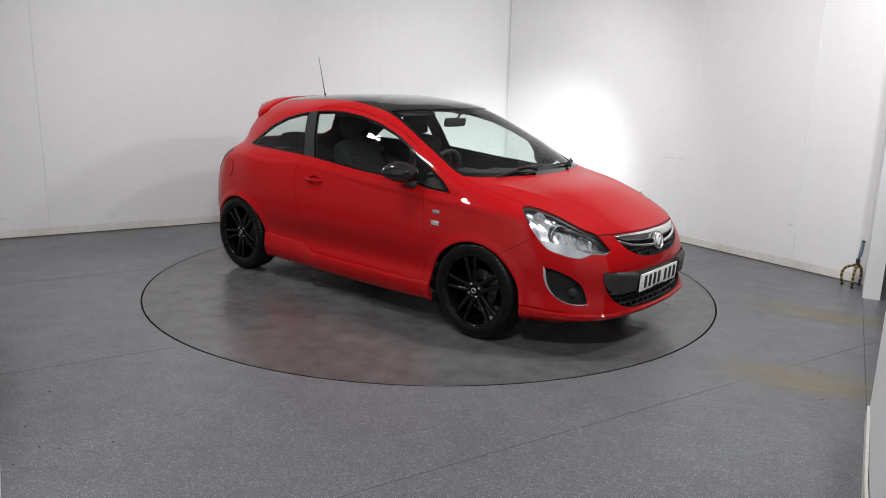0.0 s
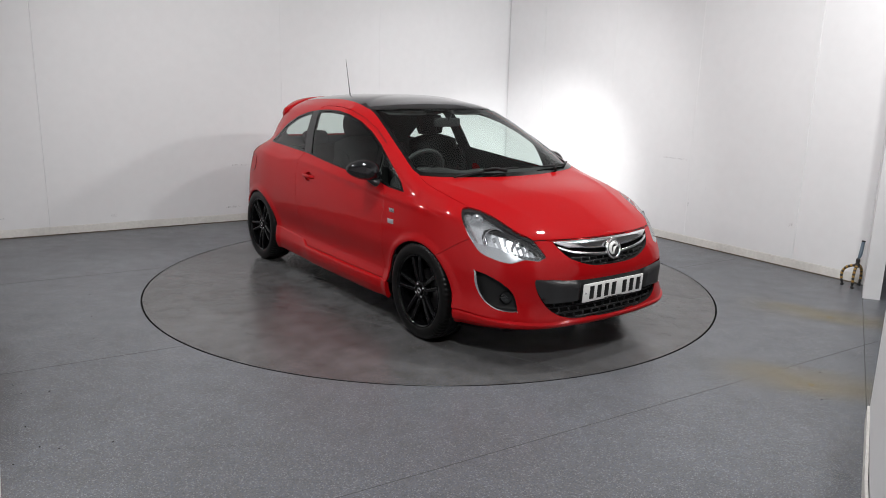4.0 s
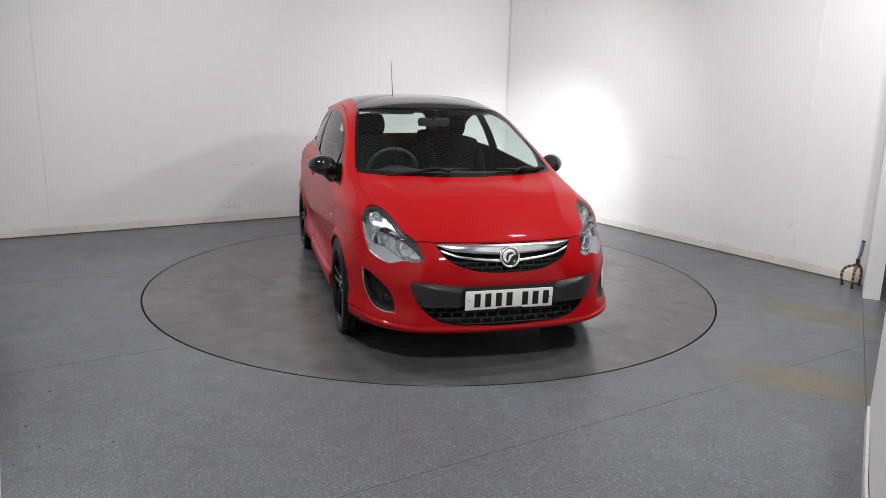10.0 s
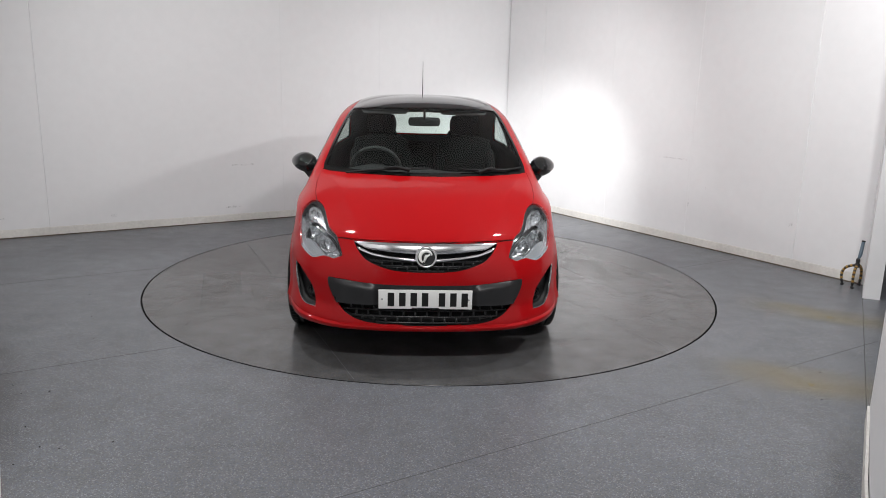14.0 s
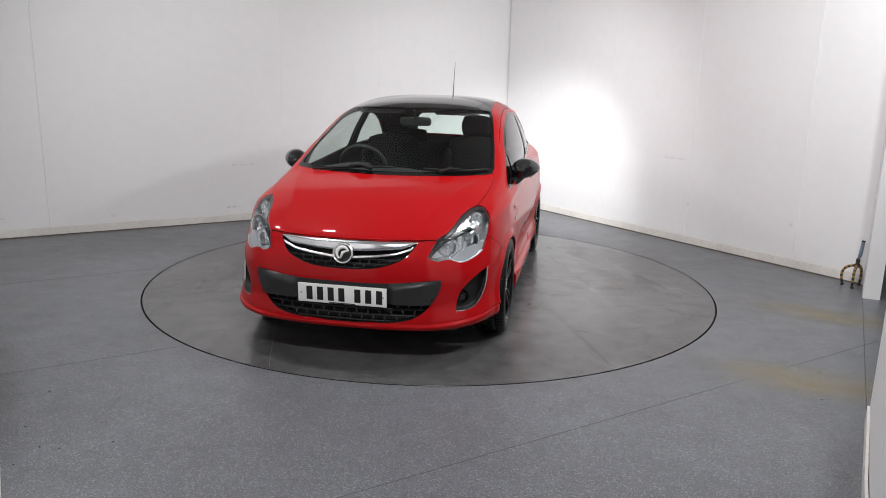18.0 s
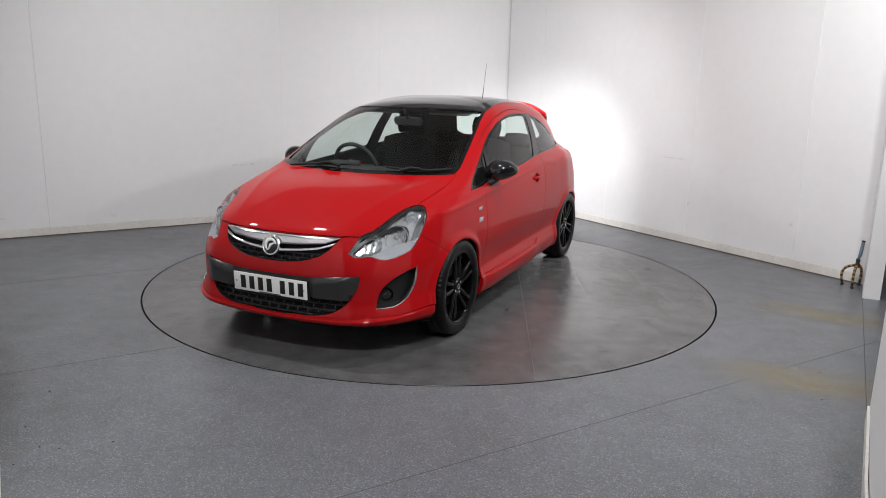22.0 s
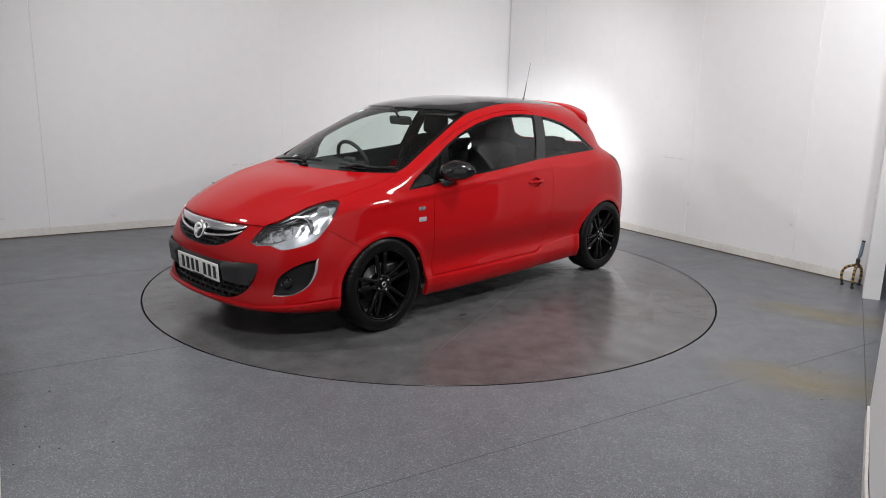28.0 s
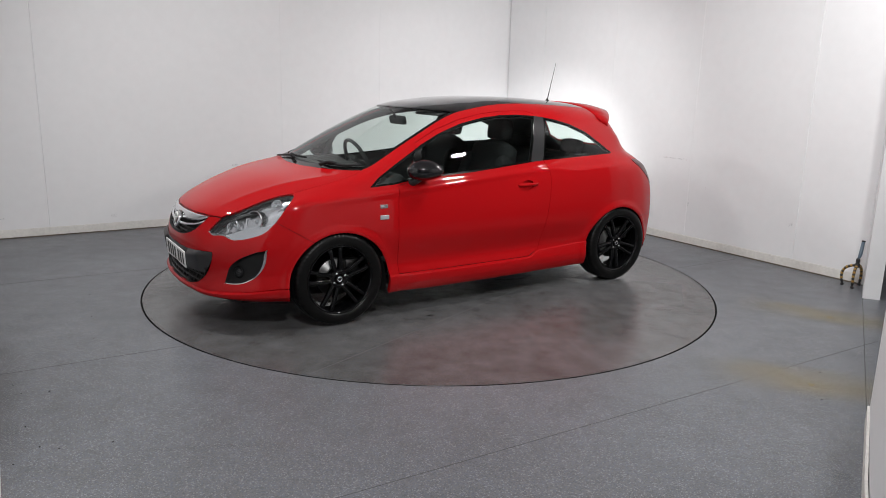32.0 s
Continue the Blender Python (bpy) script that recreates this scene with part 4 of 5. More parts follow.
for side, k in (("left", 1), ("right", -1)):
    lamp = part("headlamp", recess(region("lamp", side), Vector((-0.06, -0.035 * k, 0.0))), LAMP_SILVER, car, "clear headlamp with silver reflectors and dark bezel")
    part("lamp_cover", region("lamp", side, 0.0005), LENS, lamp, "clear plastic cover")
    part("lamp_bezel", flange(region("lamp", side, -0.012, within("bezel")), 0.02), SATIN, lamp, "dark bezel")
    part("lamp_foot", flange(region("lamp", side, -0.018, within("lamp_foot")), 0.02), LAMP_GREY, lamp, "frosted grey lower panel")
    for (x, y, z), r, yaw in (((1.740, .642, .706), .064, 26), ((1.850, .550, .672), .050, 18), ((1.60, .662, .80), .036, 40)):
        m = pose(x, y * k, z, 0, -8, yaw * k) @ pose(0.024, 0, 0)
        part("reflector_bowl", bowl(r, r * 0.9), REFLECTOR, lamp, m=m, smooth=False)
        part("bulb_cap", bulb(r * 0.2), LENS_SOLID, lamp, m=m @ pose(-r * 0.35, 0, 0))
    part("lamp_blade", flange(region("lamp", side, -0.016, within("chamber_rim")), 0.02), SATIN, lamp, "black frame round the main chamber")

    fog = part("fog_recess", recess(region("fog", side, 0, without("fog_trim")), Vector((-0.045, -0.02 * k, 0.0))), PLASTIC, car, "black fog lamp recess")
    bm = region("fog", side, 0, within("fog_trim"))
    for v in bm.verts:
        v.co.x += 0.001 + 0.3 * float(beside(FOG_EDGE, np.array([0.8 * abs(v.co.y) - 0.6 * v.co.x]), np.array([v.co.z]))[0])
    part("fog_trim", flange(bm, 0.008), CHROME, fog, "chrome edge trim")
    m = pose(1.872, .648 * k, .392, 0, -4, 28 * k)
    part("fog_lamp", bowl(0.037, 0.03), GLOSS_BLACK, fog, "round fog lamp", m=m)
    part("fog_lens", bulb(0.033), LENS, fog, m=m @ pose(-0.006, 0, 0))

grille = part("upper_grille", recess(region("grille"), Vector((-0.05, 0, 0))), PLASTIC, car, "black grille recess")
intake = part("lower_grille", recess(region("intake", tests=without("band")), Vector((-0.07, 0, 0))), PLASTIC, car, "black lower intake")
# each half swells beside the plate, with a fold that falls from its outer tip towards the plate
band = raise_patch(region("intake", tests=within("band")), 0.003)
for v in band.verts:
    a = abs(v.co.y)
    fold = 0.464 + 0.042 * min(max((a - 0.28) / 0.24, 0), 1)
    v.co.x += 0.030 * eased_step((a - 0.262) / 0.035) * eased_step((0.56 - a) / 0.12) * eased_step((fold + 0.026 - v.co.z) / 0.026)
part("bumper_insert", flange(band, 0.04), SATIN_GREY, car, "dark grey plastic bumper insert")


def ribbon(bm, ys, top, low, proud, depth):
    """A bar across the nose between two height curves, rounded to the front."""
    rows = []
    for y in ys:
        zt, zl = np.interp(abs(y), *top), np.interp(abs(y), *low)
        zm = (zt + zl) / 2
        x = nose(y, zm).x
        xt, xl = nose(y, zt).x, nose(y, zl).x
        rows.append([bm.verts.new(p) for p in ((xt - depth, y, zt), (xt + proud * 0.3, y, zt), (x + proud, y, zt * 0.7 + zl * 0.3), (x + proud, y, zt * 0.3 + zl * 0.7), (xl + proud * 0.3, y, zl), (xl - depth, y, zl))])
    for a, b in zip(rows, rows[1:]):
        for i in range(6):
            bm.faces.new((a[i], b[i], b[(i + 1) % 6], a[(i + 1) % 6]))
    bm.faces.new(rows[0]), bm.faces.new(rows[-1][::-1])
    bmesh.ops.recalc_face_normals(bm, faces=bm.faces)


bm = bmesh.new()
ribbon(bm, np.linspace(-0.40, 0.40, 49), ((0, .36, .403), (.716, .716, .714)), ((0, .062, .192, .326, .395, .403), (.662, .663, .670, .681, .706, .712)), 0.006, 0.015)
part("chrome_bar", bm, CHROME, grille, "broad chrome grille bar")
bm = bmesh.new()
ribbon(bm, np.linspace(-0.385, 0.385, 49), ((0, .073, .192, .30, .385), (.638, .639, .648, .662, .690)), ((0, .068, .193, .295, .368, .385), (.622, .623, .635, .648, .669, .683)), 0.004, 0.015)
part("chrome_strip", bm, CHROME, grille, "thin chrome grille strip")


def mesh_bars(rows, step, outline, back, r):
    """Bars across an opening: level ones and staggered uprights, each kept inside its outline."""
    bm = bmesh.new()
    ok = lambda y, z: inside(outline, np.array([abs(y)]), np.array([z]))[0] < -0.003
    at = lambda y, z: nose(y, z) + Vector((-back, 0, 0))
    for z in rows:
        ys = [y for y in np.linspace(-0.55, 0.55, 89) if ok(y, z)]
        if len(ys) > 2:
            tube(bm, [at(y, z) for y in ys[::4] + [ys[-1]]], r, 6)
    for i, (z0, z1) in enumerate(zip(rows, rows[1:])):
        for y in np.arange(-0.55 + (step / 2 if i % 2 else 0), 0.56, step):
            zs = [z for z in np.linspace(z0, z1, 9) if ok(y, z)]
            if len(zs) > 2:
                tube(bm, [at(y, zs[0]), at(y, zs[-1])], r * 0.9, 6)
    return bm


part("grille_mesh", mesh_bars([.571, .596, .62], 0.056, GRILLE, 0.016, 0.0045), SATIN, grille, "black grille mesh")
part("intake_mesh", mesh_bars([.272, .304, .338, .372], 0.066, INTAKE, 0.02, 0.0062), SATIN, intake, "black intake mesh")

# round emblem, a plain shape
em = nose(0, .650)
bm = bmesh.new()
lathe(bm, [(0.046, 0.0), (0.049, 0.007), (0.054, 0.010), (0.059, 0.007), (0.061, 0.0), (0.060, -0.012)], 48, "x")
emblem = part("emblem_ring", bm, CHROME, car, "round chrome emblem, a plain shape", m=pose(em.x + 0.010, 0, .650, 0, -14, 0))
bm = bmesh.new()
lathe(bm, [(0.0006, 0.002), (0.048, 0.0), (0.048, -0.01)], 40, "x")
part("emblem_disc", bm, SATIN_GREY, emblem)
bm = bmesh.new()
arc = [(0.006, 0.034 * math.cos(a), 0.034 * math.sin(a)) for a in np.linspace(0.3, 4.2, 18)]
tube(bm, arc, [0.004 + 0.007 * math.sin(math.pi * i / 17) for i in range(18)], 8)
tube(bm, [(0.006, 0.022, 0.014), (0.007, 0.0, 0.004), (0.006, -0.012, -0.028)], [0.004, 0.009, 0.005], 8)
part("emblem_figure", bm, PLATE_WHITE, emblem)

# number plate with plain bars
bm = bmesh.new()
box(bm, -0.004, 0.004, -0.26, 0.26, -0.0555, 0.0555, 0.002)
plate = part("number_plate", bm, PLATE_WHITE, car, "white plate with plain black bars", m=pose(2.104, 0.0, .4145, 0, 3.5, 0))
for i, y in enumerate((-.191, -.128, -.065, -.002, .092, .155, .218)):
    bm = bmesh.new()
    box(bm, 0.0, 0.0052, y - .018, y + .018, -0.0395, 0.0395, 0.0004)
    part("plate_bar", bm, INK, plate)
bm = bmesh.new()
box(bm, 0.0, 0.0049, -0.075, 0.075, -0.0535, -0.0475)
part("plate_foot_bar", bm, SATIN_GREY, plate)
for y in (-.24, .24):
    bm = bmesh.new()
    lathe(bm, [(0.0005, 0.0065), (0.005, 0.0055), (0.006, 0.003)], 12, "x", pose(0, y, 0))
    part("plate_screw", bm, LAMP_GREY, plate)

for k in (1, -1):
    # door mirror
    bm = bmesh.new()
    bmesh.ops.create_uvsphere(bm, u_segments=36, v_segments=20, radius=1)
    for v in bm.verts:
        x, y, z = v.co
        fx = max(0.128 * (x if x > 0 else 0.7 * x), -0.068)
        taper = 1 - 0.16 * y - 0.05 * y * y
        v.co = Vector((0.630 + fx * (1 - 0.25 * max(y, 0)) - 0.030 * y - 0.030 * max(y, 0) ** 2, k * (0.870 + 0.100 * y), 1.000 + (0.078 if z > 0 else 0.064) * z * taper + 0.006 * y))
    if k == -1:
        bmesh.ops.reverse_faces(bm, faces=bm.faces)
    mirror = part("door_mirror", bm, GLOSS_BLACK, car, "gloss black door mirror")
    bm = bmesh.new()
    lathe(bm, [(0.0006, 0.0), (0.062, 0.0), (0.064, 0.004)], 32, "x", pose(0.5545, k * 0.875, 1.010, 0, 0, 14 * k) @ Matrix.Diagonal((1, 1.15, 0.8, 1)))
    part("mirror_glass", bm, CHROME, mirror, "mirror glass")
    bm = bmesh.new()
    tube(bm, [(.715, k * .785, .918), (.70, k * .815, .925), (.672, k * .845, .948), (.655, k * .86, .975)], [0.030, 0.028, 0.024, 0.03], 12)
    part("mirror_foot", bm, SATIN, mirror)
    # door handle
    bm = bmesh.new()
    pts = []
    for t in np.linspace(0, 1, 11):
        x = -.195 - .185 * t
        pts.append((x, k * (flank(x, .90).y + .002 + .022 * math.sin(math.pi * t) ** 0.5), .857 + .004 * t))
    tube(bm, pts, [0.010] + [0.0125] * 9 + [0.010], 10)
    part("door_handle", bm, RED, car, "red door handle")
    side = "left" if k == 1 else "right"
    part("handle_cup", recess(region("cup", side), Vector((0, -0.019 * k, 0.002))), RED, car, "hollow behind the door handle")
    # wing badges, plain
    for z, w, h, mat in ((.776, .058, .026, SILVER), (.704, .066, .030, LAMP_GREY)):
        bm = bmesh.new()
        c = flank(.935, z)
        box(bm, -w / 2, w / 2, -0.003, 0.003, -h / 2, h / 2, 0.002)
        part("wing_badge", bm, mat, car, "small silver badge", m=pose(c.x, k * (c.y + .002), z, 0, 0, 0))

# fuel filler flap on the right rear quarter
bm = bmesh.new()
middle = bm.verts.new((-1.415, -flank(-1.415, .855).y - .002, .855))
rings = []
for r in (.03, .055, .070):
    rings.append([])
    for a in np.linspace(0, 2 * math.pi, 36, endpoint=False):
        q = flank(-1.415 + r * math.cos(a), .855 + r * math.sin(a))
        rings[-1].append(bm.verts.new((q.x, -q.y - .002, q.z)))
for i in range(36):
    j = (i + 1) % 36
    bm.faces.new((middle, rings[0][i], rings[0][j]))
    for inner, outer in zip(rings, rings[1:]):
        bm.faces.new((inner[i], outer[i], outer[j], inner[j]))
bmesh.ops.recalc_face_normals(bm, faces=bm.faces)
edge = [v.co.copy() for v in rings[-1]]
flap = part("fuel_flap", flange(bm, 0.004), RED, car, "round red fuel filler flap")
bm = bmesh.new()
tube(bm, [q + Vector((q.x + 1.415, 0.001, q.z - .855)) * 0.02 for q in edge + edge[:1]], 0.0022, 6, caps=False)
part("flap_gap", bm, SEAM, flap, "dark gap round the flap")

# wipers
for pts, base in (([(1.175, -.52), (1.165, -.36), (1.160, -.18), (1.158, .04)], (1.20, -.10)), ([(1.150, .24), (1.135, .40), (1.09, .55), (1.01, .655)], (1.185, .36))):
    bm = bmesh.new()
    tube(bm, [above(x, y) * 1.0 + Vector((0, y - abs(y), 0.014)) for x, y in pts], [0.006, 0.009, 0.009, 0.006], 8)
    wiper = part("wiper_blade", bm, PLASTIC, car, "black wiper")
    bm = bmesh.new()
    mid = [sum(c) / 2 for c in zip(pts[1], pts[2])]
    a, b = above(*base), above(*mid)
    tube(bm, [a + Vector((0, base[1] - abs(base[1]), 0.02)), (a + b) / 2 + Vector((0, (base[1] + mid[1] - abs(base[1]) - abs(mid[1])) / 2, 0.035)), b + Vector((0, mid[1] - abs(mid[1]), 0.022))], [0.014, 0.010, 0.007], 8)
    part("wiper_arm", bm, PLASTIC, wiper)

# aerial
bm = bmesh.new()
lathe(bm, [(0.022, 0.0), (0.018, 0.012), (0.009, 0.026), (0.006, 0.034)], 20, "z", pose(-1.135, 0, 1.441))
aerial = part("aerial_foot", bm, PLASTIC, car, "roof aerial foot")
bm = bmesh.new()
tube(bm, [(-1.137, 0, 1.465), (-1.160, 0, 1.56), (-1.214, 0, 1.782)], [0.0045, 0.0035, 0.0018], 8)
part("aerial_mast", bm, SATIN, aerial, "thin aerial mast")

# roof spoiler
bm = bmesh.new()
rows = []
for y in np.linspace(-.585, .585, 41):
    t = abs(y) / .585
    lead = above(-1.14 - .06 * t * t, min(abs(y), .46))
    tx, tz = -1.545 + .225 * t ** 3.2, 1.412 - .045 * t ** 2 - .065 * t ** 6
    lx = -1.19 - .06 * t * t
    lz = (lead.z if abs(y) < .46 else lead.z - (abs(y) - .46) * .45) + .002
    ring = [(lx + .05, lz - .012), (lx, lz + .002), (lx * .5 + tx * .5, (lz + tz) / 2 + .013), (tx + .01, tz + .003), (tx, tz - .008), (tx + .012, tz - .030 - .03 * t ** 4), (lx * .45 + tx * .55, (lz + tz) / 2 - .055)]
    rows.append([bm.verts.new((a, y, b)) for a, b in ring])
for a, b in zip(rows, rows[1:]):
    for i in range(7):
        bm.faces.new((a[i], b[i], b[(i + 1) % 7], a[(i + 1) % 7]))
bm.faces.new(rows[0]), bm.faces.new(rows[-1][::-1])
bmesh.ops.recalc_face_normals(bm, faces=bm.faces)
part("roof_spoiler", bm, RED, car, "red roof spoiler")

# floor pan: a plain unseen box added to stop light leaks and cast shadow
bm = bmesh.new()
box(bm, -1.7, 1.85, -.62, .62, .165, .24, 0.02)
part("underside_block", bm, PLASTIC, car, "unseen dark box closing the underside")
bm = bmesh.new()
box(bm, 1.52, 1.90, -.60, .60, .24, .60, 0.05)
box(bm, 0.95, 1.55, -.50, .50, .24, .80, 0.05)
part("engine_block", bm, SEAM, car, "dark engine bay")


# ---- inside the car ----
CLOTH = add_noise(material("seat_cloth", (0.011, 0.011, 0.0115), 0.9, spec=0.2), 4, 0.06)
DASH = add_noise(material("dash_plastic", (0.024, 0.024, 0.025), 0.6), 6, 0.15)
PALE = material("pillar_trim_grey", (0.16, 0.16, 0.16), 0.7)


def loft_y(bm, stations):
    """Closed profiles (x, z) at widths y, joined."""
    rows = [[bm.verts.new((x, y, z)) for x, z in prof] for y, prof in stations]
    n = len(rows[0])
    for a, b in zip(rows, rows[1:]):
        for i in range(n):
            bm.faces.new((a[i], b[i], b[(i + 1) % n], a[(i + 1) % n]))
    bm.faces.new(rows[0]), bm.faces.new(rows[-1][::-1])
    bmesh.ops.recalc_face_normals(bm, faces=bm.faces)


bm = bmesh.new()
st = []
for y in np.linspace(-.70, .70, 29):
    hood = .045 * math.exp(-((y + .36) / .17) ** 2) + .02 * math.exp(-((y) / .12) ** 2)
    ex = .10 * (abs(y) / .7) ** 3
    st.append((y, [(1.16 - ex * 1.6, .945), (1.05 - ex, .968), (.90 - ex * .6, .975 + hood * .4), (.77 - ex * .3, .968 + hood), (.70, .935 + hood), (.675, .87), (.70, .78), (.76, .66), (.80, .40), (1.16 - ex * 1.6, .40)]))
loft_y(bm, st)
part("dashboard", bm, DASH, car, "dark grey dashboard")

bm = bmesh.new()
pts = [(0, .178 * math.cos(a), .178 * math.sin(a)) for a in np.linspace(0, 2 * math.pi, 49)]
tube(bm, pts, 0.0155, 10, caps=False)
bmesh.ops.remove_doubles(bm, verts=bm.verts, dist=0.0005)
wheel_rim = part("steering_wheel", bm, DASH, car, "dark leather steering wheel", m=pose(.555, -.355, .955, 0, 24, 0))
bm = bmesh.new()
box(bm, 0.005, .05, -.065, .065, -.06, .055, 0.02)
box(bm, 0.0, .018, -.17, .17, -.018, .016, 0.006)
box(bm, 0.0, .018, -.02, .02, -.17, 0, 0.006)
part("steering_hub", bm, DASH, wheel_rim)
bm = bmesh.new()
tube(bm, [(.04, 0, 0), (.22, 0, -.02)], 0.04, 12)
part("steering_column", bm, DASH, wheel_rim)


def cushion(bm, sx, sy, sz, m, round_=0.5):
    """A soft upholstered block."""
    geom = bmesh.ops.create_cube(bm, size=1)["verts"]
    es = list({e for v in geom for e in v.link_edges})
    bmesh.ops.subdivide_edges(bm, edges=es, cuts=5, use_grid_fill=True)
    new_verts = [v for v in bm.verts if v.tag is False]
    for v in new_verts:
        c = v.co
        p = Vector([math.copysign(abs(2 * a) ** 1.0, a) for a in c])
        q = Vector((p.x * math.sqrt(max(0, 1 - p.y ** 2 / 2 - p.z ** 2 / 2 + p.y ** 2 * p.z ** 2 / 3)), p.y * math.sqrt(max(0, 1 - p.z ** 2 / 2 - p.x ** 2 / 2 + p.z ** 2 * p.x ** 2 / 3)), p.z * math.sqrt(max(0, 1 - p.x ** 2 / 2 - p.y ** 2 / 2 + p.x ** 2 * p.y ** 2 / 3))))
        r = p.lerp(q, round_)
        v.co = m @ Vector((r.x * sx / 2, r.y * sy / 2, r.z * sz / 2))
        v.tag = True


def seat(y, x=0.0):
    bm = bmesh.new()
    cushion(bm, .54, .50, .20, pose(x + .10, y, .50, 0, -6, 0), 0.4)
    s = part("front_seat", bm, CLOTH, car, "dark cloth front seat")
    bm = bmesh.new()
    cushion(bm, .17, .50, .68, pose(x - .245, y, .83, 0, -16, 0), 0.45)
    for k in (1, -1):
        cushion(bm, .20, .09, .52, pose(x - .20, y + k * .215, .80, 0, -16, 0), 0.6)
    part("seat_back", bm, CLOTH, s)
    bm = bmesh.new()
    cushion(bm, .11, .255, .185, pose(x - .365, y, 1.235, 0, -10, 0), 0.55)
    part("head_restraint", bm, CLOTH, s)
    bm = bmesh.new()
    for k in (1, -1):
        tube(bm, [(x - .325, y + k * .06, 1.08), (x - .355, y + k * .06, 1.20)], 0.006, 8)
    part("restraint_posts", bm, CHROME, s)


seat(-.355), seat(.355)
bm = bmesh.new()
cushion(bm, .48, 1.20, .18, pose(-.72, 0, .50, 0, -5, 0), 0.3)
bench = part("rear_bench", bm, CLOTH, car, "dark cloth rear bench")
bm = bmesh.new()
cushion(bm, .15, 1.20, .58, pose(-1.02, 0, .76, 0, -18, 0), 0.3)
part("bench_back", bm, CLOTH, bench)
for y in (-.36, .36):
    bm = bmesh.new()
    cushion(bm, .09, .24, .13, pose(-1.13, y, 1.085, 0, -12, 0), 0.5)
    part("head_restraint", bm, CLOTH, bench)
bm = bmesh.new()
box(bm, -1.62, -1.12, -.52, .52, .955, .975, 0.006)
part("parcel_shelf", bm, DASH, car, "dark parcel shelf")
bm = bmesh.new()
box(bm, -1.60, 1.0, -.66, .66, .25, .29)
part("cabin_floor", bm, LINING, car, "dark cabin carpet")
bm = bmesh.new()
cushion(bm, .035, .245, .068, pose(.375, 0, 1.298, 0, 12, 0), 0.35)
rvm = part("rear_view_mirror", bm, DASH, car, "dark interior mirror")
bm = bmesh.new()
tube(bm, [(.385, 0, 1.31), (.43, 0, 1.37), (.45, 0, 1.385)], 0.009, 8)
part("mirror_stalk", bm, DASH, rvm)
for k in (1, -1):
    # sun visor and belt
    bm = bmesh.new()
    cushion(bm, .16, .36, .02, pose(.225, k * .30, 1.375, 0, 14, 0), 0.3)
    part("sun_visor", bm, PALE, car, "grey sun visor")


# ---- floor joints, worn lines, marks ----
JOINT = material("floor_joint", (0.075, 0.075, 0.077), 0.6)


def strip(name, a, b, w, mat, parent, label="", z=0.0, h=0.0006):
    """A thin flat strip on a floor from a to b."""
    a, b = Vector(a), Vector(b)
    d, c = b - a, (a + b) / 2
    bm = bmesh.new()
    box(bm, -d.length / 2, d.length / 2, -w / 2, w / 2, -0.004, h)
    bm.normal_update()
    if mat in (YELLOW_WORN, GRIME, GRIME_FAINT):
        bmesh.ops.delete(bm, geom=[f for f in bm.faces if f.normal.z < 0.5], context="FACES")
    return part(name, bm, mat, parent, label, smooth=False, m=pose(c.x, c.y, z, 0, 0, math.degrees(math.atan2(d.y, d.x))))


way, across = Vector((0.852, 0.524)), Vector((-0.524, 0.852))
off = AXIS.to_2d().dot(across)
mid = AXIS.to_2d().dot(way)
for d, s0, s1 in ((4.39, -4.6, 6.0), (2.40, -1.3, 4.85), (6.39, -3.2, 6.0), (8.35, -3.0, 6.0)):
    r = RADIUS + 0.012
    gap = math.sqrt(r * r - (d - off) ** 2) if abs(d - off) < r else 0
    for k0, k1 in (((s0, mid - gap), (mid + gap, s1)) if gap else ((s0, s1),)):
        p0, p1 = across * d + way * k0, across * d + way * k1
        strip("floor_joint", p0 - AXIS.to_2d(), p1 - AXIS.to_2d(), 0.004, JOINT, floor)
strip("floor_joint", Vector((2.12, 3.37)) - AXIS.to_2d(), Vector((3.33, 5.60)) - AXIS.to_2d(), 0.005, JOINT, floor)
c, s = math.cos(radians(21.3)), math.sin(radians(21.3))
for d in (0.74, -1.22):
    g = math.sqrt((RADIUS - 0.03) ** 2 - d * d)
    strip("vinyl_joint", (-s * d - c * g, c * d - s * g), (-s * d + c * g, c * d + s * g), 0.0035, JOINT, turntable)

# worn yellow floor lines and grime beside the front walls
for a, b, w in (((2.18, 5.50), (3.46, 4.76), 0.50), ((1.48, 4.10), (2.66, 3.66), 0.56)):
    strip("worn_line", Vector(a) - AXIS.to_2d(), Vector(b) - AXIS.to_2d(), w, YELLOW_WORN, floor, "faded yellow floor line", h=0.0009)
for a, b, w in (((-1.60, 2.2), (-2.95, 4.6), 0.46),):
    strip("floor_grime", Vector(a) - AXIS.to_2d(), Vector(b) - AXIS.to_2d(), w, GRIME, floor, "brown grime on the floor edge", h=0.0008)
for a, b, w in (((0.35, 1.75), (-1.0, 1.2), 0.5), ((-1.35, -0.4), (-0.7, -0.9), 0.35), ((0.9, -1.5), (-0.1, -1.75), 0.3), ((1.7, 0.6), (1.2, 1.1), 0.25), ((-1.6, 1.0), (-1.1, 1.45), 0.4), ((0.2, -1.2), (0.9, -1.0), 0.5), ((-0.6, 1.6), (0.1, 1.95), 0.22), ((1.5, -1.1), (1.0, -0.7), 0.4), ((-1.9, 0.1), (-1.5, -0.5), 0.3)):
    strip("tyre_scuff", a, b, w, GRIME_FAINT, turntable, "brownish tyre scuff", h=0.0007)

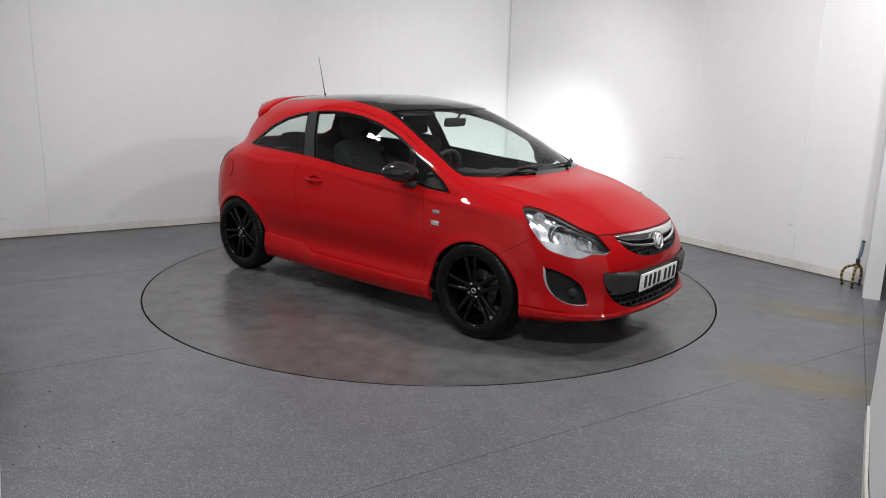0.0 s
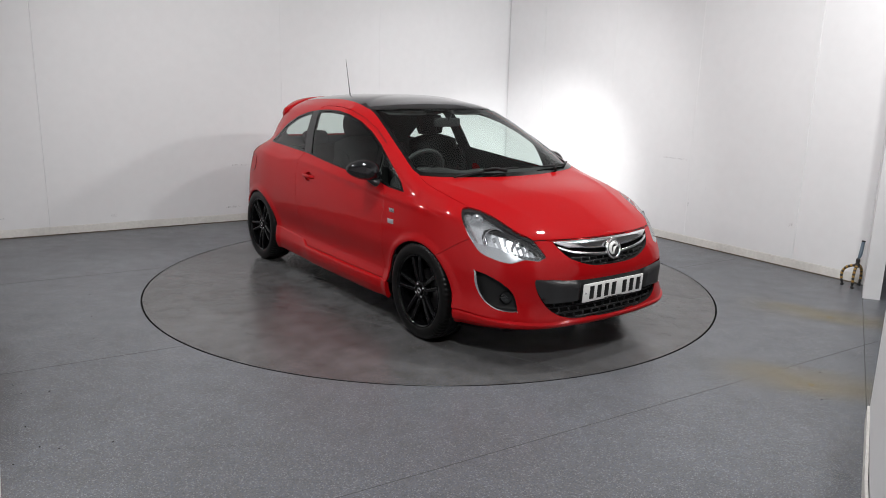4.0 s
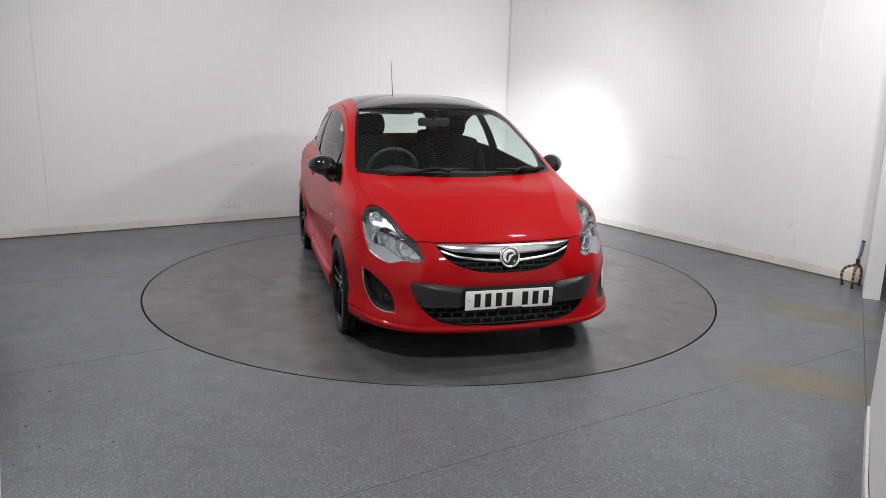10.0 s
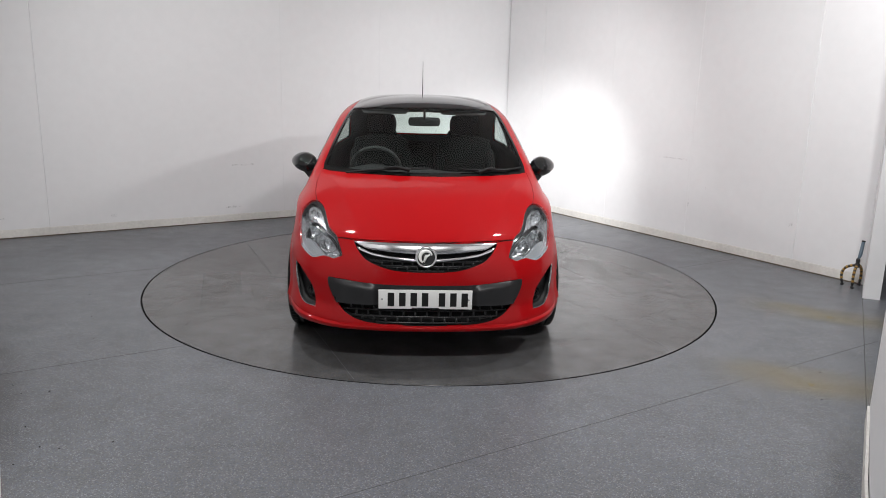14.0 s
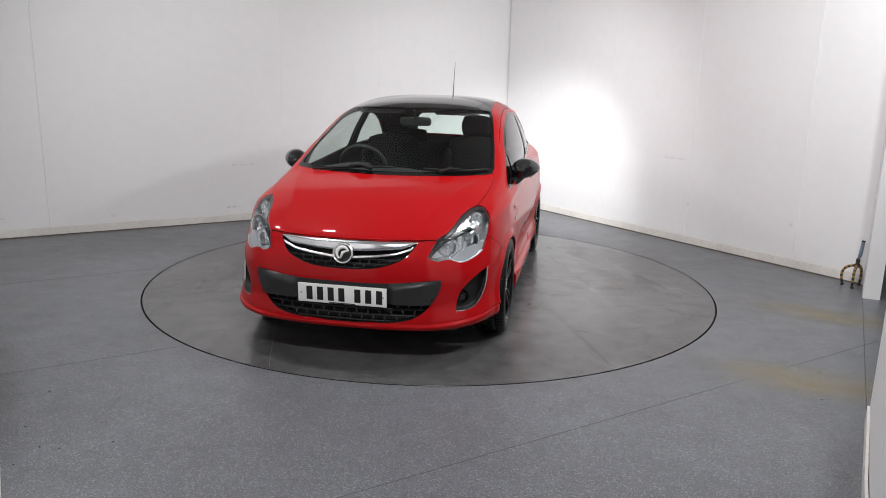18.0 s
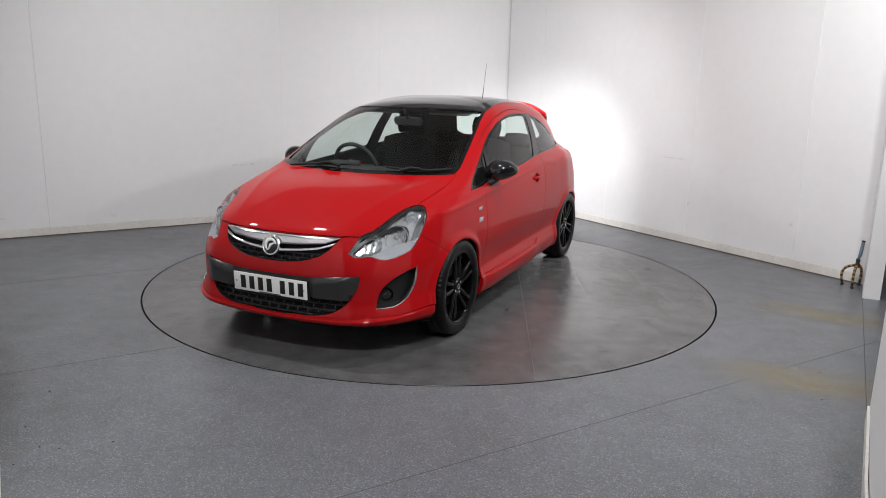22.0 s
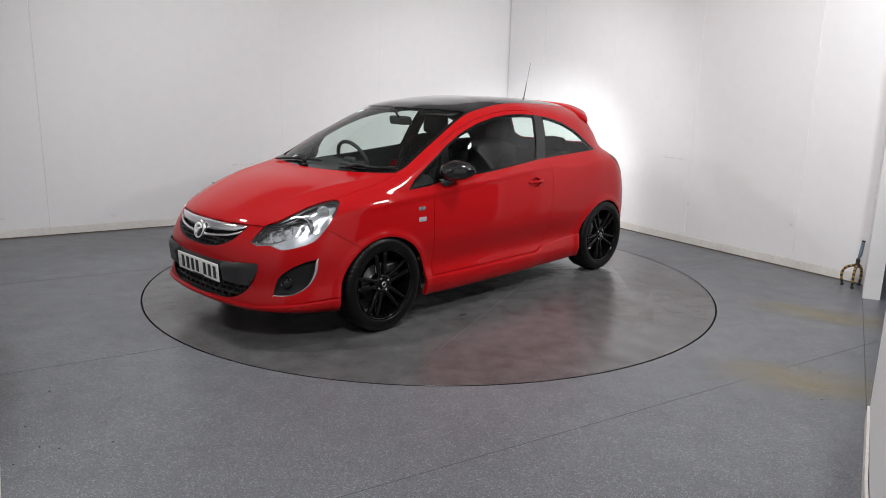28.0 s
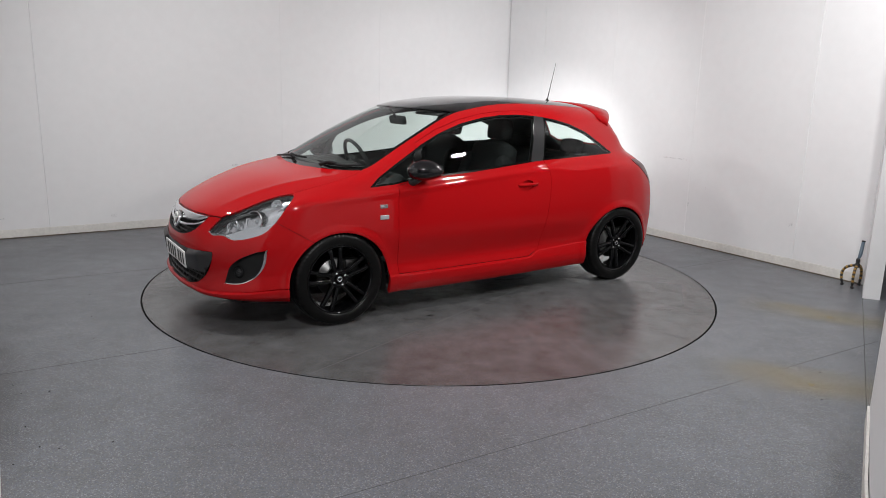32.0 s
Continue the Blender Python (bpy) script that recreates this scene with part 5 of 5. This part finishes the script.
for a, b, w in (((2.02, 3.40), (1.60, 2.62), 0.16), ((-0.62, 3.02), (-1.35, 2.9), 0.05), ((1.5, 2.6), (1.1, 2.5), 0.3)):
    strip("floor_grime", Vector(a) - AXIS.to_2d(), Vector(b) - AXIS.to_2d(), w, GRIME_FAINT, floor, "faint grime on the floor", h=0.0008)

for a, b, w in (((1.35, 3.02), (1.80, 2.78), 0.34), ((1.50, 3.25), (1.75, 3.02), 0.10)):
    strip("floor_scuff", Vector(a) - AXIS.to_2d(), Vector(b) - AXIS.to_2d(), w, PALE_SCUFF, floor, "pale scratches on the vinyl", h=0.0010)

# drips of water under the car
rng = random.Random(11)
for x, y, rx, ry in ((-.68, .405, .030, .016), (-.718, .478, .018, .012), (-.782, .70, .012, .010), (-.77, .665, .010, .008), (-.47, .43, .075, .020), (-.56, .455, .055, .012), (-.40, .40, .05, .016), (-.36, -.72, .075, .026), (-.45, -.70, .04, .015), (-.78, -.68, .03, .014), (.62, .95, .03, .012)):
    bm = bmesh.new()
    rings = lathe(bm, [(1.0, 0.0004), (0.9, 0.0016), (0.55, 0.0024), (0.001, 0.0026)], 20, "z")
    wave = [1 + rng.uniform(-.28, .28) for _ in range(20)]
    wave = [(wave[i - 1] + 2 * wave[i] + wave[(i + 1) % 20]) / 4 for i in range(20)]
    for ring_ in rings:
        for v, f in zip(ring_, wave):
            v.co.x, v.co.y = v.co.x * rx * f, v.co.y * ry * f
    part("water_drip", bm, WATER, turntable, "small wet patch", m=pose(x - .0895, y - .0826, 0.0, 0, 0, rng.uniform(-15, 15)))

# bits of dirt lying about
rng = random.Random(4)
for x, y in ((-1.763, 2.768), (-1.734, 2.92), (-1.444, 2.981), (-1.995, 3.493), (-2.223, 3.558), (2.807, 5.694), (2.72, 5.80), (-2.143, 4.282), (-1.645, 2.909), (-2.122, 3.458), (2.95, 5.55), (1.05, 3.15), (2.42, 4.55), (-2.6, 5.2), (-2.35, 4.7), (2.02, 3.62), (-1.9, 3.1), (-3.0, 6.1), (2.2, 4.0)):
    bm = bmesh.new()
    r = rng.uniform(0.003, 0.007)
    tube(bm, [(-r, 0, 0.002), (0, rng.uniform(-.004, .004), 0.004), (r * rng.uniform(.5, 1.5), rng.uniform(-.004, .004), 0.0015)], [0.0012, 0.003, 0.001], 5)
    tagged(part("debris", bm, GRIT, m=pose(x, y, 0, 0, 0, rng.uniform(0, 360))), "small dark crumb of dirt on the vinyl floor", "debris", "crumbs of dirt on the floor")


# marks on the walls
def wall_mark(wall, way, out, d, z, w, h, mat):
    bm = bmesh.new()
    wall_run(bm, CORNER, way, d - w / 2, d + w / 2, out, z - h / 2, z + h / 2, -0.0012, -0.0004)
    part("wall_scuff", bm, mat, wall, "grey scuff mark", smooth=False)


for d, z, w, h in ((2.86, .872, .36, .02), (3.10, .43, .02, .10), (4.25, .40, .035, .05), (3.3, 0.62, .012, .05)):
    wall_mark(wall_right, RIGHT, OUT_R, d, z, w, h, SCUFF)
for d, z, w, h in ((3.62, .64, .25, .03), (3.75, .17, .18, .03), (5.0, .16, .05, .05), (6.0, .2, .04, .03)):
    wall_mark(wall_left, LEFT, OUT_L, d, z, w, h, SCUFF)
# the dirt line at the skirting foot, built as an added thin strip
for way, out, end, wall in ((LEFT, OUT_L, 8.4, wall_left), (RIGHT, OUT_R, 4.93, wall_right)):
    bm = bmesh.new()
    wall_run(bm, CORNER, way, 0.03, end, out, 0.0, 0.011, -0.0165, -0.0125)
    structure("trim", bm, FOOT_DIRT, "brown dirt line along the skirting foot")

# ---- small flexible tripod beside the stub wall ----
BEAD_YELLOW = material("bead_yellow", (0.38, 0.22, 0.04), 0.45)
BEAD_BLACK = material("bead_black", (0.015, 0.015, 0.016), 0.4)
POLE_BLUE = material("pole_blue_grey", (0.10, 0.14, 0.18), 0.4)
tripod = tagged(new("mini_tripod"), "small tripod with black and yellow beaded legs, blue-grey handle", "tripod")
tripod.location = (3.455, 5.955, 0)
b_ball = bmesh.new()
bmesh.ops.create_uvsphere(b_ball, u_segments=10, v_segments=7, radius=0.0125)
ball_y = make_mesh("bead", b_ball.copy(), BEAD_YELLOW)
ball_k = make_mesh("bead", b_ball, BEAD_BLACK)
for fx, fy in ((-.071, .062), (-.049, -.055), (.069, .055)):
    bm = bmesh.new()
    foot, top = Vector((fx, fy, 0.0)), Vector((0, 0, .185))
    out = Vector((fx, fy, 0)) * 1.55
    pts = [top.lerp(out + Vector((0, 0, .17)), t) * (1 - t) + (out + Vector((0, 0, .17))).lerp(foot + Vector((0, 0, .016)), t) * t for t in np.linspace(0, 1, 13)]
    tube(bm, pts, 0.008, 8)
    leg = part("leg", bm, BEAD_BLACK, tripod)
    for i, q in enumerate(pts[1:-1]):
        child("bead", ball_y if i % 2 else ball_k, leg, Matrix.Translation(q))
    bm = bmesh.new()
    lathe(bm, [(0.0005, 0.0), (0.012, 0.0), (0.014, 0.01), (0.010, 0.02), (0.0005, 0.022)], 14, "z", Matrix.Translation(foot))
    part("foot", bm, BEAD_BLACK, leg)
bm = bmesh.new()
lathe(bm, [(0.0005, .165), (.020, .168), (.022, .195), (.012, .205), (.017, .215), (.017, .235), (.009, .245), (.0005, .246)], 18, "z")
part("head", bm, BEAD_BLACK, tripod)
bm = bmesh.new()
tube(bm, [(0, 0, .235), (.014, .004, .27), (.026, .008, .385)], [0.009, 0.014, 0.013], 12)
part("handle", bm, POLE_BLUE, tripod, "blue-grey handle")
bm = bmesh.new()
tube(bm, [(.026, .008, .384), (.0275, .0082, .395)], 0.0145, 12)
part("handle_cap", bm, BEAD_BLACK, tripod)

# ---- floodlights above the picture ----
HOUSING = material("lamp_housing", (0.03, 0.03, 0.03), 0.5)
# housings too for the added fill flood above the camera
for eye, target in FLOODS:
    m = look(eye, target)
    lampthing = tagged(new("floodlight"), "black ceiling floodlight out of view, with a bright rectangular face", "floodlight", "floodlights on the ceiling")
    lampthing.matrix_basis = m
    bm = bmesh.new()
    box(bm, -.24, .24, -.16, .16, 0.0, 0.09, 0.015)
    part("housing", bm, HOUSING, lampthing)
    bm = bmesh.new()
    tube(bm, [(0, 0, 0.06), m.inverted() @ Vector((eye[0], eye[1], CEILING))], 0.014, 8)
    part("bracket", bm, HOUSING, lampthing)


# ---- what moves: the turntable turns and carries the car ----
def motions():
    rows_car, rows_table = [], []
    for i in range(33):
        a = heading(float(i))
        c, s = math.cos(radians(a)), math.sin(radians(a))
        forward, left = Vector((s, -c, 0)), Vector((c, s, 0))
        p = AXIS + forward * -0.0895 + left * -0.0826
        rows_car.append((float(i), pose(p.x, p.y, 0.0, 0, 0, a - 90)))
        rows_table.append((float(i), pose(AXIS.x, AXIS.y, 0.0, 0, 0, a - 90)))
    walk(car, rows_car)
    walk(turntable, rows_table)


motions()
